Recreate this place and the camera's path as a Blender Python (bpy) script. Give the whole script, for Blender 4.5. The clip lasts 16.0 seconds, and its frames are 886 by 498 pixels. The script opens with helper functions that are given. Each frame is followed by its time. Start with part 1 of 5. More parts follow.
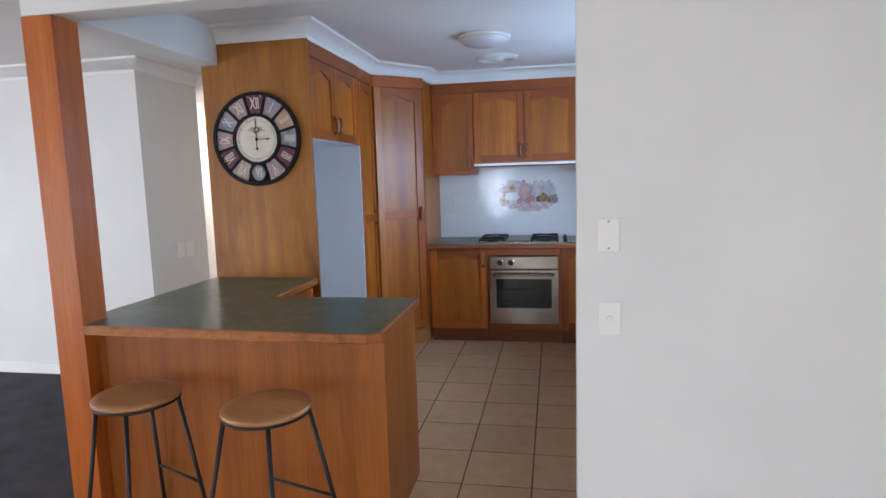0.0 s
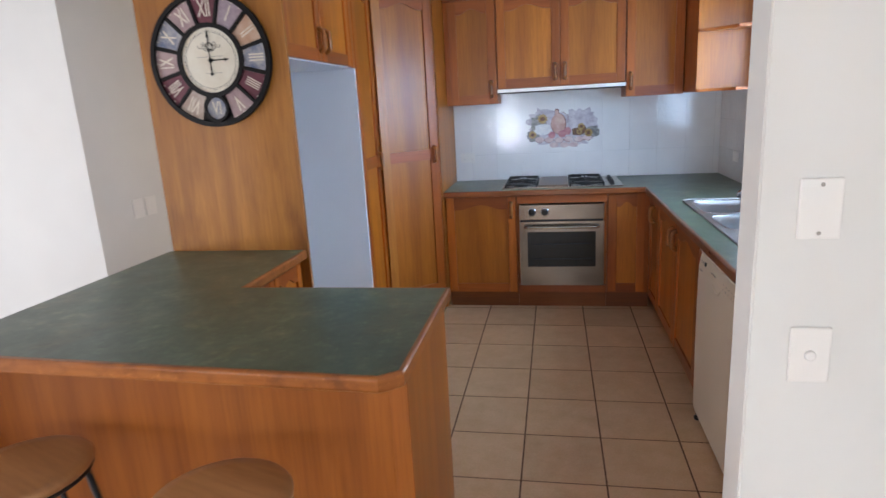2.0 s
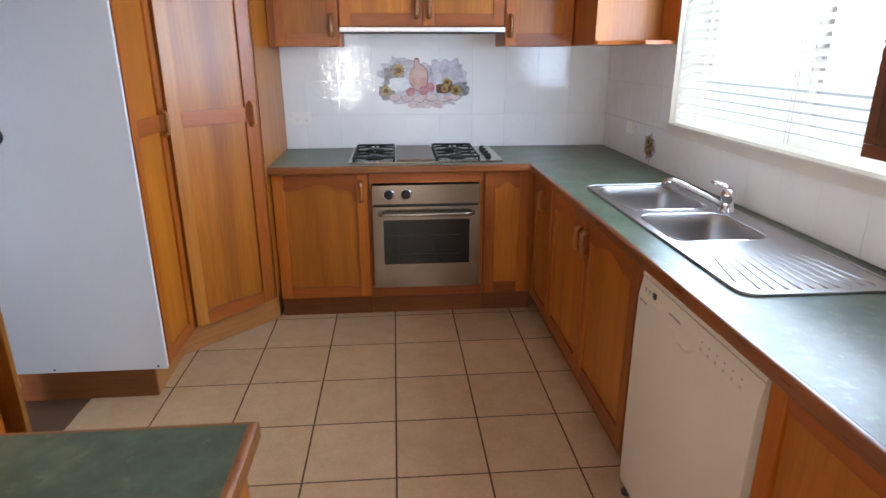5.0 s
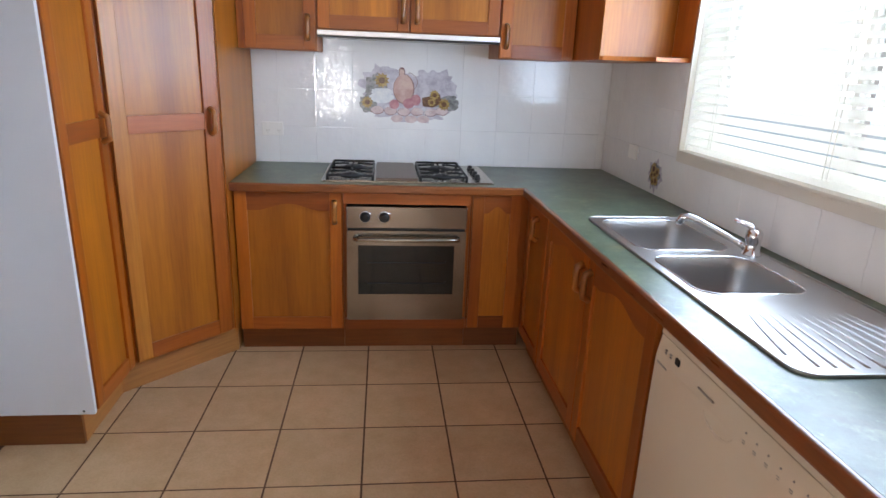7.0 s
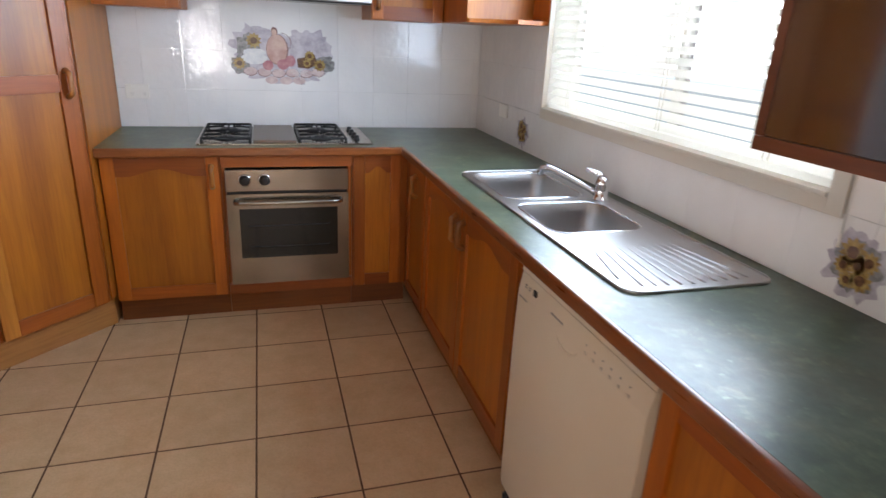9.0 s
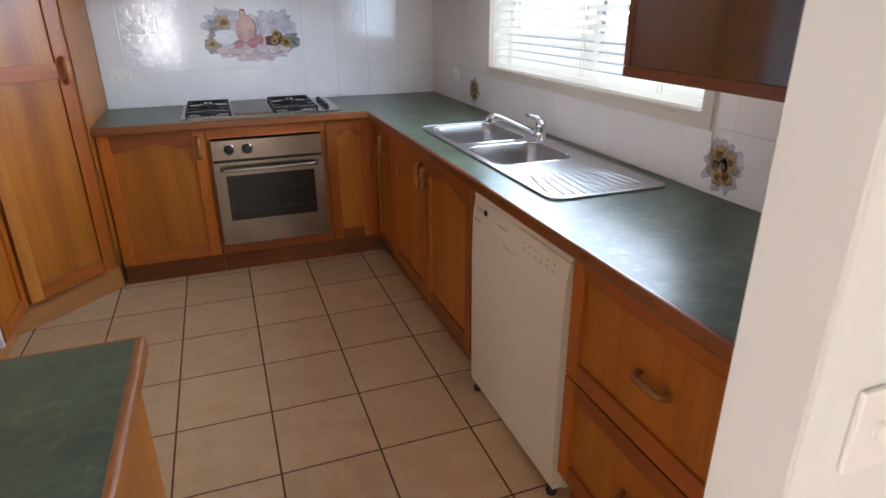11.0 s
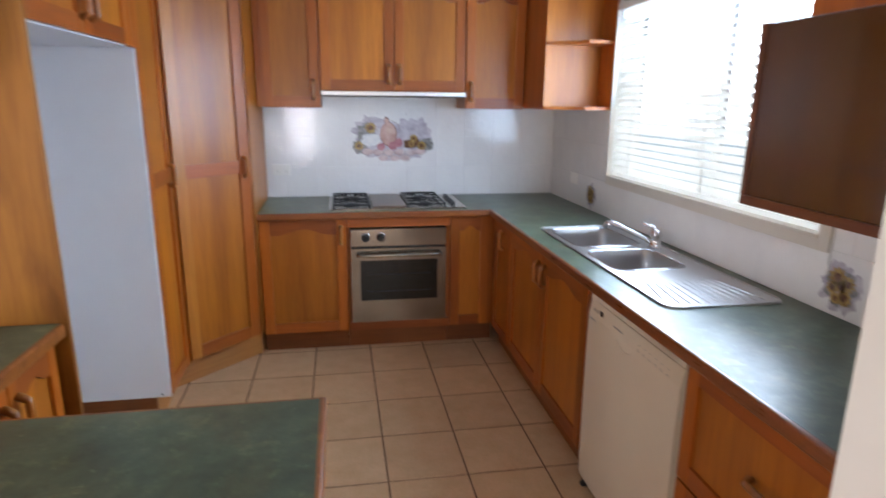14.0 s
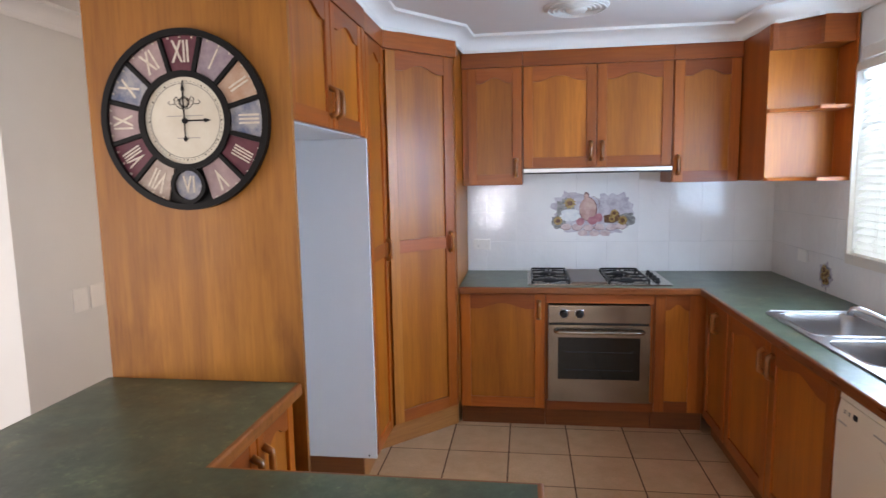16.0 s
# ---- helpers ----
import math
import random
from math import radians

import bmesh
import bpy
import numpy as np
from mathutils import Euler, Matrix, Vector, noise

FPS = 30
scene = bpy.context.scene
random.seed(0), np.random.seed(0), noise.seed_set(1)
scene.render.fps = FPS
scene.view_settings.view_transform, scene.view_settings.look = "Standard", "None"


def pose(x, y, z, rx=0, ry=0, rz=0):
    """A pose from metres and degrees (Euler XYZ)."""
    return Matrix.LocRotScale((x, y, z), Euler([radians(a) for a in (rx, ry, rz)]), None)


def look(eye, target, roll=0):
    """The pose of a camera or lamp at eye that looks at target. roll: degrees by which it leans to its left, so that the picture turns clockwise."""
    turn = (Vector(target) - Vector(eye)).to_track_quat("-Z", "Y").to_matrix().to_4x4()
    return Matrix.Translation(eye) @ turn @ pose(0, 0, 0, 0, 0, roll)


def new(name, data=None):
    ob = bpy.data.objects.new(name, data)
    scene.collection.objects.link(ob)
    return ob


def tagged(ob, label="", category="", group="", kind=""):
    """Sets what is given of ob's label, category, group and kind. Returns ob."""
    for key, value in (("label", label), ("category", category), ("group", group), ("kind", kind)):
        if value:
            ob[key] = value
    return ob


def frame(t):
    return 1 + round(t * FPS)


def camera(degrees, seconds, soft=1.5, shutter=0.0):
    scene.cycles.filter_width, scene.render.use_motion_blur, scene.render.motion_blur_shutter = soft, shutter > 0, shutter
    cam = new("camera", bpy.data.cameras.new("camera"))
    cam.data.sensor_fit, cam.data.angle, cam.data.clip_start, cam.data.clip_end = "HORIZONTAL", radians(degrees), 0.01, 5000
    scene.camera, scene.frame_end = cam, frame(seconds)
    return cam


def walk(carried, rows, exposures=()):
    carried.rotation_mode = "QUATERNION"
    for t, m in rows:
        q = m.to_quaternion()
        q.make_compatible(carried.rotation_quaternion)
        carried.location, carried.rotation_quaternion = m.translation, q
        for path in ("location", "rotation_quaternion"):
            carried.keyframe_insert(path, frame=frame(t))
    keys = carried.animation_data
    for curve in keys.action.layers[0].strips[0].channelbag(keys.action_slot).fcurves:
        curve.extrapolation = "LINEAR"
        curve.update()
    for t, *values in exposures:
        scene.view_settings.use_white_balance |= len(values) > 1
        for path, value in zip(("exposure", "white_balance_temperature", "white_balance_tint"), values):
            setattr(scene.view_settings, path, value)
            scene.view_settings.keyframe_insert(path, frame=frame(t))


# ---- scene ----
cam = camera(73.2, 16.0, shutter=0.5)
PATH = [
    (0, (0.559, -0.161, 1.494), (0.192, 1.79, 1.249), -1.7),
    (0.5, (0.529, 0.039, 1.477), (0.119, 1.971, 1.16), -2.7),
    (1, (0.486, 0.29, 1.509), (0.026, 2.199, 1.132), -4.5),
    (1.5, (0.376, 0.507, 1.495), (-0.07, 2.412, 1.079), -4.7),
    (2, (0.255, 0.749, 1.5), (-0.116, 2.657, 1.033), -3.2),
    (2.5, (0.25, 0.942, 1.502), (-0.051, 2.858, 1.017), -3.7),
    (3, (0.262, 1.194, 1.5), (0.023, 3.119, 1.013), -4.4),
    (3.5, (0.211, 1.391, 1.474), (0.078, 3.311, 0.933), -3.8),
    (4, (0.149, 1.604, 1.466), (0.151, 3.512, 0.865), -2.6),
    (4.5, (0.131, 1.707, 1.469), (0.24, 3.6, 0.833), -1.4),
    (7, (0.171, 2.141, 1.438), (0.376, 4.043, 0.855), 2.3),
    (7.5, (0.158, 2.124, 1.43), (0.434, 4.002, 0.801), 2.8),
    (8, (0.187, 2.122, 1.405), (0.506, 3.988, 0.761), 2.6),
    (8.5, (0.158, 2.094, 1.425), (0.61, 3.925, 0.76), 3.2),
    (9, (0.19, 2.014, 1.44), (0.747, 3.81, 0.761), 2.9),
    (9.5, (0.23, 1.871, 1.441), (0.772, 3.666, 0.743), 1.1),
    (10, (0.178, 1.778, 1.414), (0.728, 3.54, 0.643), 0.0),
    (12.5, (0.059, 1.448, 1.48), (0.783, 3.175, 0.778), 0.6),
    (13, (0.077, 1.461, 1.477), (0.744, 3.217, 0.79), 0.4),
    (13.5, (0.026, 1.443, 1.504), (0.565, 3.264, 0.879), 0.4),
    (14, (-0.055, 1.425, 1.536), (0.28, 3.337, 1.055), 0.6),
    (14.5, (-0.095, 1.423, 1.549), (0.02, 3.385, 1.179), 0.2),
    (15, (-0.105, 1.42, 1.555), (-0.162, 3.399, 1.274), -0.8),
    (15.5, (-0.129, 1.426, 1.552), (-0.298, 3.403, 1.3), -1.0),
    (16, (-0.136, 1.432, 1.554), (-0.41, 3.398, 1.312), -1.1),
]
walk(cam, [(t, look(eye, target, roll)) for t, eye, target, roll in PATH], [(0, -0.60, 6150, 16), (1.5, -0.43, 6350, 16), (3, 0.0, 6850, 19), (4, 0.06, 7200, 20), (7, -0.06, 7500, 20), (9.5, -0.11, 7800, 21), (12.5, -0.32, 7050, 20), (14, -0.13, 7200, 20), (16, -0.14, 7200, 21)])

# ---- light ----
world = bpy.data.worlds.new("sky")
scene.world = world
world.use_nodes = True
wn = world.node_tree.nodes
sky = wn.new("ShaderNodeTexSky")
sky.sky_type, sky.sun_disc = "NISHITA", False
sky.sun_elevation, sky.sun_rotation = radians(48), radians(115)
world.node_tree.links.new(sky.outputs["Color"], wn["Background"].inputs["Color"])
wn["Background"].inputs["Strength"].default_value = 0.15

sun = new("sun", bpy.data.lights.new("sun", "SUN"))
sun.data.energy, sun.data.angle, sun.data.color = 4.0, radians(0.6), (1.0, 0.93, 0.82)
sun.matrix_world = look((6, -2.8, 7.2), (0, 0, 0))


def area_lamp(name, x, y, z, aim, wide, high, watts, colour=(0.82, 0.91, 1.0)):
    """An area lamp: sky's light in a window's opening, or added fill where noted."""
    lamp = new(name, bpy.data.lights.new(name, "AREA"))
    lamp.data.shape, lamp.data.size, lamp.data.size_y = "RECTANGLE", wide, high
    lamp.data.energy, lamp.data.color = watts, colour
    lamp.matrix_world = look((x, y, z), (x + aim[0], y + aim[1], z + aim[2]))
    return lamp


area_lamp("kitchen_window_light", 1.488, 3.86, 1.60, (-1, 0, 0.1), 1.5, 0.82, 50, (0.44, 0.69, 1.0))
area_lamp("living_door_light", -4.60, -3.58, 0.85, (0.35, 1, 0.06), 1.9, 1.4, 105, (0.95, 0.97, 1.0))
# added fill from the unseen west side, brightens the living room wall
area_lamp("living_fill_light", -6.08, 0.6, 0.75, (1, 0.25, 0.05), 2.0, 1.3, 175, (0.95, 0.97, 1.0))
area_lamp("dining_window_light", 0.4, -3.58, 0.95, (0, 1, 0.04), 2.8, 1.7, 27, (0.86, 0.93, 1.0))
# narrow bright strip added so the wall tiles mirror it as flecks
area_lamp("tile_fleck_light", -0.80, -3.54, 0.95, (0, 1, 0.0), 0.16, 1.3, 52)
# weak fill added on the east side to lift the return wall
area_lamp("east_fill_light", 3.15, -2.2, 1.6, (-1, 0.5, 0.0), 2.0, 1.0, 14)
# warm lamp added under the hall ceiling to brighten the hall's end wall
area_lamp("hall_fill_light", -3.2, 5.2, 2.2, (0, 0.6, -1), 0.8, 0.5, 60, (1.0, 0.86, 0.76))


# ---- materials ----
def material(name, colour, rough=0.5, metal=0.0, coat=0.0):
    m = bpy.data.materials.new(name)
    m.use_nodes = True
    p = m.node_tree.nodes["Principled BSDF"]
    p.inputs["Base Color"].default_value = (*colour, 1)
    p.inputs["Roughness"].default_value = rough
    p.inputs["Metallic"].default_value = metal
    p.inputs["Coat Weight"].default_value = coat
    p.inputs["Coat Roughness"].default_value = 0.2
    return m, m.node_tree.nodes, m.node_tree.links, p


def noise_of(n, l, scale, stretch=(1, 1, 1), detail=4.0, rough=0.55, offset=True):
    """A noise over the thing's own space, shifted from piece to piece."""
    co, mp, tx = n.new("ShaderNodeTexCoord"), n.new("ShaderNodeMapping"), n.new("ShaderNodeTexNoise")
    mp.inputs["Scale"].default_value = stretch
    l.new(co.outputs["Object"], mp.inputs["Vector"])
    if offset:
        info, add = n.new("ShaderNodeObjectInfo"), n.new("ShaderNodeVectorMath")
        mul = n.new("ShaderNodeMath")
        mul.operation, mul.inputs[1].default_value = "MULTIPLY", 37.0
        l.new(info.outputs["Random"], mul.inputs[0])
        l.new(mul.outputs[0], add.inputs[1])
        l.new(mp.outputs["Vector"], add.inputs[0])
        l.new(add.outputs["Vector"], tx.inputs["Vector"])
    else:
        l.new(mp.outputs["Vector"], tx.inputs["Vector"])
    tx.inputs["Scale"].default_value, tx.inputs["Detail"].default_value, tx.inputs["Roughness"].default_value = scale, detail, rough
    return tx.outputs["Fac"]


def ramp_of(n, l, fac, stops):
    r = n.new("ShaderNodeValToRGB")
    while len(r.color_ramp.elements) < len(stops):
        r.color_ramp.elements.new(0.5)
    for e, (at, c) in zip(r.color_ramp.elements, stops):
        e.position, e.color = at, (*c, 1) if len(c) == 3 else c
    l.new(fac, r.inputs["Fac"])
    return r.outputs["Color"]


def mixed(n, l, a, b, fac, how="MULTIPLY"):
    m = n.new("ShaderNodeMix")
    m.data_type, m.blend_type = "RGBA", how
    if isinstance(fac, float):
        m.inputs["Factor"].default_value = fac
    else:
        l.new(fac, m.inputs["Factor"])
    l.new(a, m.inputs["A"])
    l.new(b, m.inputs["B"])
    return m.outputs["Result"]


def bumped(n, l, p, fac, strength, distance=0.002):
    b = n.new("ShaderNodeBump")
    b.inputs["Strength"].default_value, b.inputs["Distance"].default_value = strength, distance
    l.new(fac, b.inputs["Height"])
    l.new(b.outputs["Normal"], p.inputs["Normal"])


def piece_tint(n, l, colour, low=0.85, high=1.12):
    info, mr, hv = n.new("ShaderNodeObjectInfo"), n.new("ShaderNodeMapRange"), n.new("ShaderNodeHueSaturation")
    mr.inputs["To Min"].default_value, mr.inputs["To Max"].default_value = low, high
    l.new(info.outputs["Random"], mr.inputs["Value"])
    l.new(mr.outputs["Result"], hv.inputs["Value"])
    l.new(colour, hv.inputs["Color"])
    return hv.outputs["Color"]


def wood(name, dark, light, grain=(1, 1, 0.06), rough=0.36, coat=0.14, tint=(0.84, 1.14), gloss=0.45):
    m, n, l, p = material(name, light, rough, 0, coat)
    p.inputs["Specular IOR Level"].default_value = gloss
    fine = noise_of(n, l, 95, grain, 5, 0.6)
    broad = noise_of(n, l, 7.5, grain, 3, 0.55)
    soft = noise_of(n, l, 2.2, (1, 1, 0.5), 2, 0.5)
    mid = tuple(0.5 * (a + b) for a, b in zip(dark, light))
    c = ramp_of(n, l, broad, [(0.3, dark), (0.52, mid), (0.72, light)])
    g = ramp_of(n, l, fine, [(0.28, (0.72, 0.66, 0.60)), (0.6, (1, 1, 1))])
    s = ramp_of(n, l, soft, [(0.3, (0.80, 0.76, 0.72)), (0.7, (1.0, 1.0, 1.0))])
    c = mixed(n, l, c, g, 0.75)
    c = mixed(n, l, c, s, 0.8)
    c = piece_tint(n, l, c, *tint)
    l.new(c, p.inputs["Base Color"])
    rr = n.new("ShaderNodeMapRange")
    rr.inputs["To Min"].default_value, rr.inputs["To Max"].default_value = rough - 0.06, rough + 0.1
    l.new(fine, rr.inputs["Value"])
    l.new(rr.outputs["Result"], p.inputs["Roughness"])
    bumped(n, l, p, fine, 0.06, 0.0006)
    return m


WOOD = wood("honey_timber", (0.33, 0.074, 0.007), (0.57, 0.156, 0.014))
WOOD_PANEL = wood("panel_timber", (0.38, 0.106, 0.009), (0.62, 0.204, 0.018))
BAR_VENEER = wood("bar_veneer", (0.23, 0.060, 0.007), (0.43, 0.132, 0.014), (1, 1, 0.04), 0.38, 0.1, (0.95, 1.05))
PALE = wood("pale_timber", (0.36, 0.14, 0.036), (0.49, 0.215, 0.062), (0.06, 0.06, 1))
VENEER = wood("veneer_panel", (0.29, 0.108, 0.015), (0.51, 0.208, 0.030), rough=0.44, coat=0.05, tint=(0.97, 1.03), gloss=0.35)


def stained_veneer(m):
    """Faint upright water stains on the lower half of the panel."""
    n, l = m.node_tree.nodes, m.node_tree.links
    p = n["Principled BSDF"]
    was = p.inputs["Base Color"].links[0].from_socket
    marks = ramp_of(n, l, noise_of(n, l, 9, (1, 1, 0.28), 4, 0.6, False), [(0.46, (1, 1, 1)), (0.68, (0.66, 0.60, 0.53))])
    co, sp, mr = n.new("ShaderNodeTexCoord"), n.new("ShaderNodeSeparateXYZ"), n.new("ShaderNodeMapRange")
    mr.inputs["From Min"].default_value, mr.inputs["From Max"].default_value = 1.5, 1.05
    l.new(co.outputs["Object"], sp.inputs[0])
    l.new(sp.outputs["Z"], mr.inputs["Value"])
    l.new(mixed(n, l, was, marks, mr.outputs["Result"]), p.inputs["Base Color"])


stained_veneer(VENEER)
WOOD_RAIL = wood("timber_rail", (0.27, 0.057, 0.008), (0.46, 0.116, 0.015), (0.06, 0.06, 1))
SAPWOOD = wood("pale_sapwood", (0.33, 0.10, 0.012), (0.54, 0.21, 0.034), (1, 1, 0.05))
PULL = wood("pull_timber", (0.30, 0.10, 0.020), (0.46, 0.17, 0.035), (1, 1, 0.2), 0.3, 0.4)
WOOD_RED = wood("timber_nosing", (0.17, 0.042, 0.009), (0.31, 0.088, 0.018), (0.08, 0.08, 1), 0.28, 0.4)
def worn_edge():
    m = wood("worn_nosing", (0.27, 0.080, 0.014), (0.46, 0.155, 0.028), (0.08, 0.08, 1), 0.36, 0.12)
    n, l = m.node_tree.nodes, m.node_tree.links
    p = n["Principled BSDF"]
    was = p.inputs["Base Color"].links[0].from_socket
    chips = ramp_of(n, l, noise_of(n, l, 55, (1, 1, 1), 5, 0.7), [(0.60, (1, 1, 1)), (0.68, (1.5, 1.7, 2.0))])
    dirt = ramp_of(n, l, noise_of(n, l, 14, (1, 1, 1), 4, 0.65), [(0.32, (0.55, 0.5, 0.45)), (0.5, (1, 1, 1))])
    l.new(mixed(n, l, mixed(n, l, was, chips, 0.8), dirt, 0.8), p.inputs["Base Color"])
    return m


WOOD_WORN = worn_edge()
WOOD_KICK = wood("timber_kick", (0.20, 0.055, 0.010), (0.30, 0.092, 0.017), (0.06, 0.06, 1), 0.5, 0.1)
WOOD_DARK = wood("dark_timber", (0.018, 0.007, 0.005), (0.034, 0.013, 0.008), (1, 1, 0.06), 0.16, 1.0, (0.95, 1.05), 0.6)
WOOD_DARK.node_tree.nodes["Principled BSDF"].inputs["Coat IOR"].default_value = 2.0
WOOD_DARK.node_tree.nodes["Principled BSDF"].inputs["Coat Roughness"].default_value = 0.08
WOOD_EDGE = wood("brown_edging", (0.10, 0.030, 0.014), (0.17, 0.055, 0.024), (0.08, 0.08, 1), 0.3, 0.3)
SEAT = wood("seat_timber", (0.30, 0.13, 0.045), (0.50, 0.25, 0.10), (0.08, 1, 1), 0.4, 0.2)


def plaster(name, colour, rough=0.7):
    m, n, l, p = material(name, colour, rough)
    a = noise_of(n, l, 1.3, (1, 1, 1), 3, 0.5, False)
    b = noise_of(n, l, 160, (1, 1, 1), 3, 0.6, False)
    hi = tuple(min(1, c * 1.02) for c in colour)
    lo = tuple(c * 0.93 for c in colour)
    l.new(ramp_of(n, l, a, [(0.3, lo), (0.7, hi)]), p.inputs["Base Color"])
    bumped(n, l, p, b, 0.08, 0.001)
    return m


WALL = plaster("wall_paint", (0.745, 0.745, 0.71))
CEIL = plaster("ceiling_paint", (0.74, 0.71, 0.68), 0.85)
CORNICE = plaster("cornice_paint", (0.84, 0.83, 0.80), 0.6)
LAMINATE = plaster("white_laminate", (0.74, 0.74, 0.76), 0.45)
TRIM = plaster("cream_trim", (0.64, 0.60, 0.53), 0.45)


def worktop_laminate():
    m, n, l, p = material("green_laminate", (0.1, 0.13, 0.1), 0.3)
    p.inputs["Specular IOR Level"].default_value = 0.42
    a = noise_of(n, l, 7, (1, 1, 1), 6, 0.68, False)
    b = noise_of(n, l, 42, (1, 1, 1), 4, 0.6, False)
    c = ramp_of(n, l, a, [(0.32, (0.044, 0.068, 0.046)), (0.52, (0.074, 0.108, 0.074)), (0.66, (0.12, 0.155, 0.10)), (0.80, (0.16, 0.185, 0.125))])
    d = ramp_of(n, l, b, [(0.35, (0.78, 0.8, 0.76)), (0.65, (1, 1, 1))])
    e = ramp_of(n, l, noise_of(n, l, 17, (1, 1, 1), 6, 0.72, False), [(0.55, (1, 1, 1)), (0.70, (1.9, 1.85, 1.6))])
    rust = ramp_of(n, l, noise_of(n, l, 4.3, (1, 1, 1), 7, 0.7, False), [(0.50, (1, 1, 1)), (0.66, (1.25, 0.86, 0.72))])
    pale = ramp_of(n, l, noise_of(n, l, 46, (1, 1, 1), 3, 0.55, False), [(0.67, (1, 1, 1)), (0.74, (2.2, 2.3, 2.1))])
    c = mixed(n, l, mixed(n, l, mixed(n, l, c, d, 0.8), e, 0.8), rust, 0.8)
    l.new(mixed(n, l, c, pale, 0.6), p.inputs["Base Color"])
    q = noise_of(n, l, 900, (1, 1, 1), 2, 0.5, False)
    bumped(n, l, p, q, 0.10, 0.0006)
    p.inputs["Roughness"].default_value = 0.33
    return m


GREEN = worktop_laminate()


def floor_tile():
    m, n, l, p = material("floor_tile_glaze", (0.4, 0.3, 0.22), 0.38)
    a = noise_of(n, l, 9, (1, 1, 1), 5, 0.65)
    b = noise_of(n, l, 120, (1, 1, 1), 3, 0.6)
    c = ramp_of(n, l, a, [(0.3, (0.57, 0.35, 0.185)), (0.7, (0.67, 0.44, 0.255))])
    d = ramp_of(n, l, b, [(0.35, (0.9, 0.88, 0.86)), (0.6, (1, 1, 1))])
    l.new(piece_tint(n, l, mixed(n, l, c, d, 0.8), 0.93, 1.06), p.inputs["Base Color"])
    bumped(n, l, p, a, 0.12, 0.002)
    return m


FLOOR_TILE = floor_tile()
GROUT = plaster("floor_grout", (0.125, 0.058, 0.027), 0.9)
WALL_GROUT = plaster("wall_grout", (0.84, 0.84, 0.83), 0.5)


def wall_tile():
    m, n, l, p = material("wall_tile_glaze", (0.80, 0.81, 0.82), 0.03)
    a = noise_of(n, l, 30, (1, 1, 1), 1, 0.5)
    b = noise_of(n, l, 5, (1, 1, 1), 2, 0.5)
    c = ramp_of(n, l, b, [(0.3, (0.77, 0.77, 0.765)), (0.7, (0.82, 0.82, 0.81))])
    l.new(piece_tint(n, l, c, 0.985, 1.005), p.inputs["Base Color"])
    bumped(n, l, p, a, 0.75, 0.002)
    return m


WALL_TILE = wall_tile()


def steel(name, colour=(0.58, 0.56, 0.53), rough=0.27, stretch=(0.03, 1, 1), strength=0.12):
    m, n, l, p = material(name, colour, rough, 1.0)
    a = noise_of(n, l, 320, stretch, 3, 0.6)
    lo = tuple(c * 0.97 for c in colour)
    l.new(ramp_of(n, l, a, [(0.3, lo), (0.7, colour)]), p.inputs["Base Color"])
    mr = n.new("ShaderNodeMapRange")
    mr.inputs["To Min"].default_value, mr.inputs["To Max"].default_value = rough - 0.03, rough + 0.04
    l.new(a, mr.inputs["Value"])
    l.new(mr.outputs["Result"], p.inputs["Roughness"])
    bumped(n, l, p, a, strength, 0.0006)
    return m


def plain_steel():
    m, n, l, p = material("oven_steel", (0.38, 0.34, 0.29), 0.25, 1.0)
    a = noise_of(n, l, 4, (0.6, 1, 1), 2, 0.5)
    l.new(ramp_of(n, l, a, [(0.3, (0.30, 0.27, 0.23)), (0.7, (0.44, 0.40, 0.35))]), p.inputs["Base Color"])
    mr = n.new("ShaderNodeMapRange")
    mr.inputs["To Min"].default_value, mr.inputs["To Max"].default_value = 0.15, 0.26
    l.new(a, mr.inputs["Value"])
    l.new(mr.outputs["Result"], p.inputs["Roughness"])
    return m


STEEL = plain_steel()
SINK_STEEL = steel("sink_steel", (0.44, 0.425, 0.415), 0.30, (1, 0.04, 1), 0.08)
SATIN = steel("satin_aluminium", (0.80, 0.80, 0.80), 0.38, (0.03, 1, 1), 0.05)
CHROME = material("chrome", (0.72, 0.72, 0.74), 0.08, 1.0)[0]
BLACK_IRON = steel("black_iron", (0.012, 0.012, 0.013), 0.5, (1, 1, 1), 0.3)
BLACK_IRON.node_tree.nodes["Principled BSDF"].inputs["Metallic"].default_value = 0.3
BLACK_PLASTIC = material("black_plastic", (0.012, 0.012, 0.013), 0.3)[0]
DARK_GLASS = material("oven_glass", (0.008, 0.010, 0.010), 0.06, 0.0, 0.4)[0]
WHITE_ENAMEL = plaster("cream_enamel", (0.74, 0.64, 0.50), 0.34)
WHITE_PLASTIC = material("white_plastic", (0.80, 0.79, 0.75), 0.35)[0]
COVER = steel("cooktop_cover", (0.20, 0.155, 0.13), 0.36, (0.02, 1, 1), 0.05)
RACK = material("rack_wire", (0.045, 0.045, 0.043), 0.5, 0.4)[0]
GREY_PRINT = material("grey_print", (0.36, 0.33, 0.29), 0.5)[0]
BLIND = material("blind_slat", (0.82, 0.82, 0.80), 0.4)[0]
bl = BLIND.node_tree
tr, mx = bl.nodes.new("ShaderNodeBsdfTranslucent"), bl.nodes.new("ShaderNodeMixShader")
tr.inputs["Color"].default_value, mx.inputs["Fac"].default_value = (0.97, 0.97, 0.95, 1), 0.75
bl.links.new(bl.nodes["Principled BSDF"].outputs[0], mx.inputs[1])
bl.links.new(tr.outputs[0], mx.inputs[2])
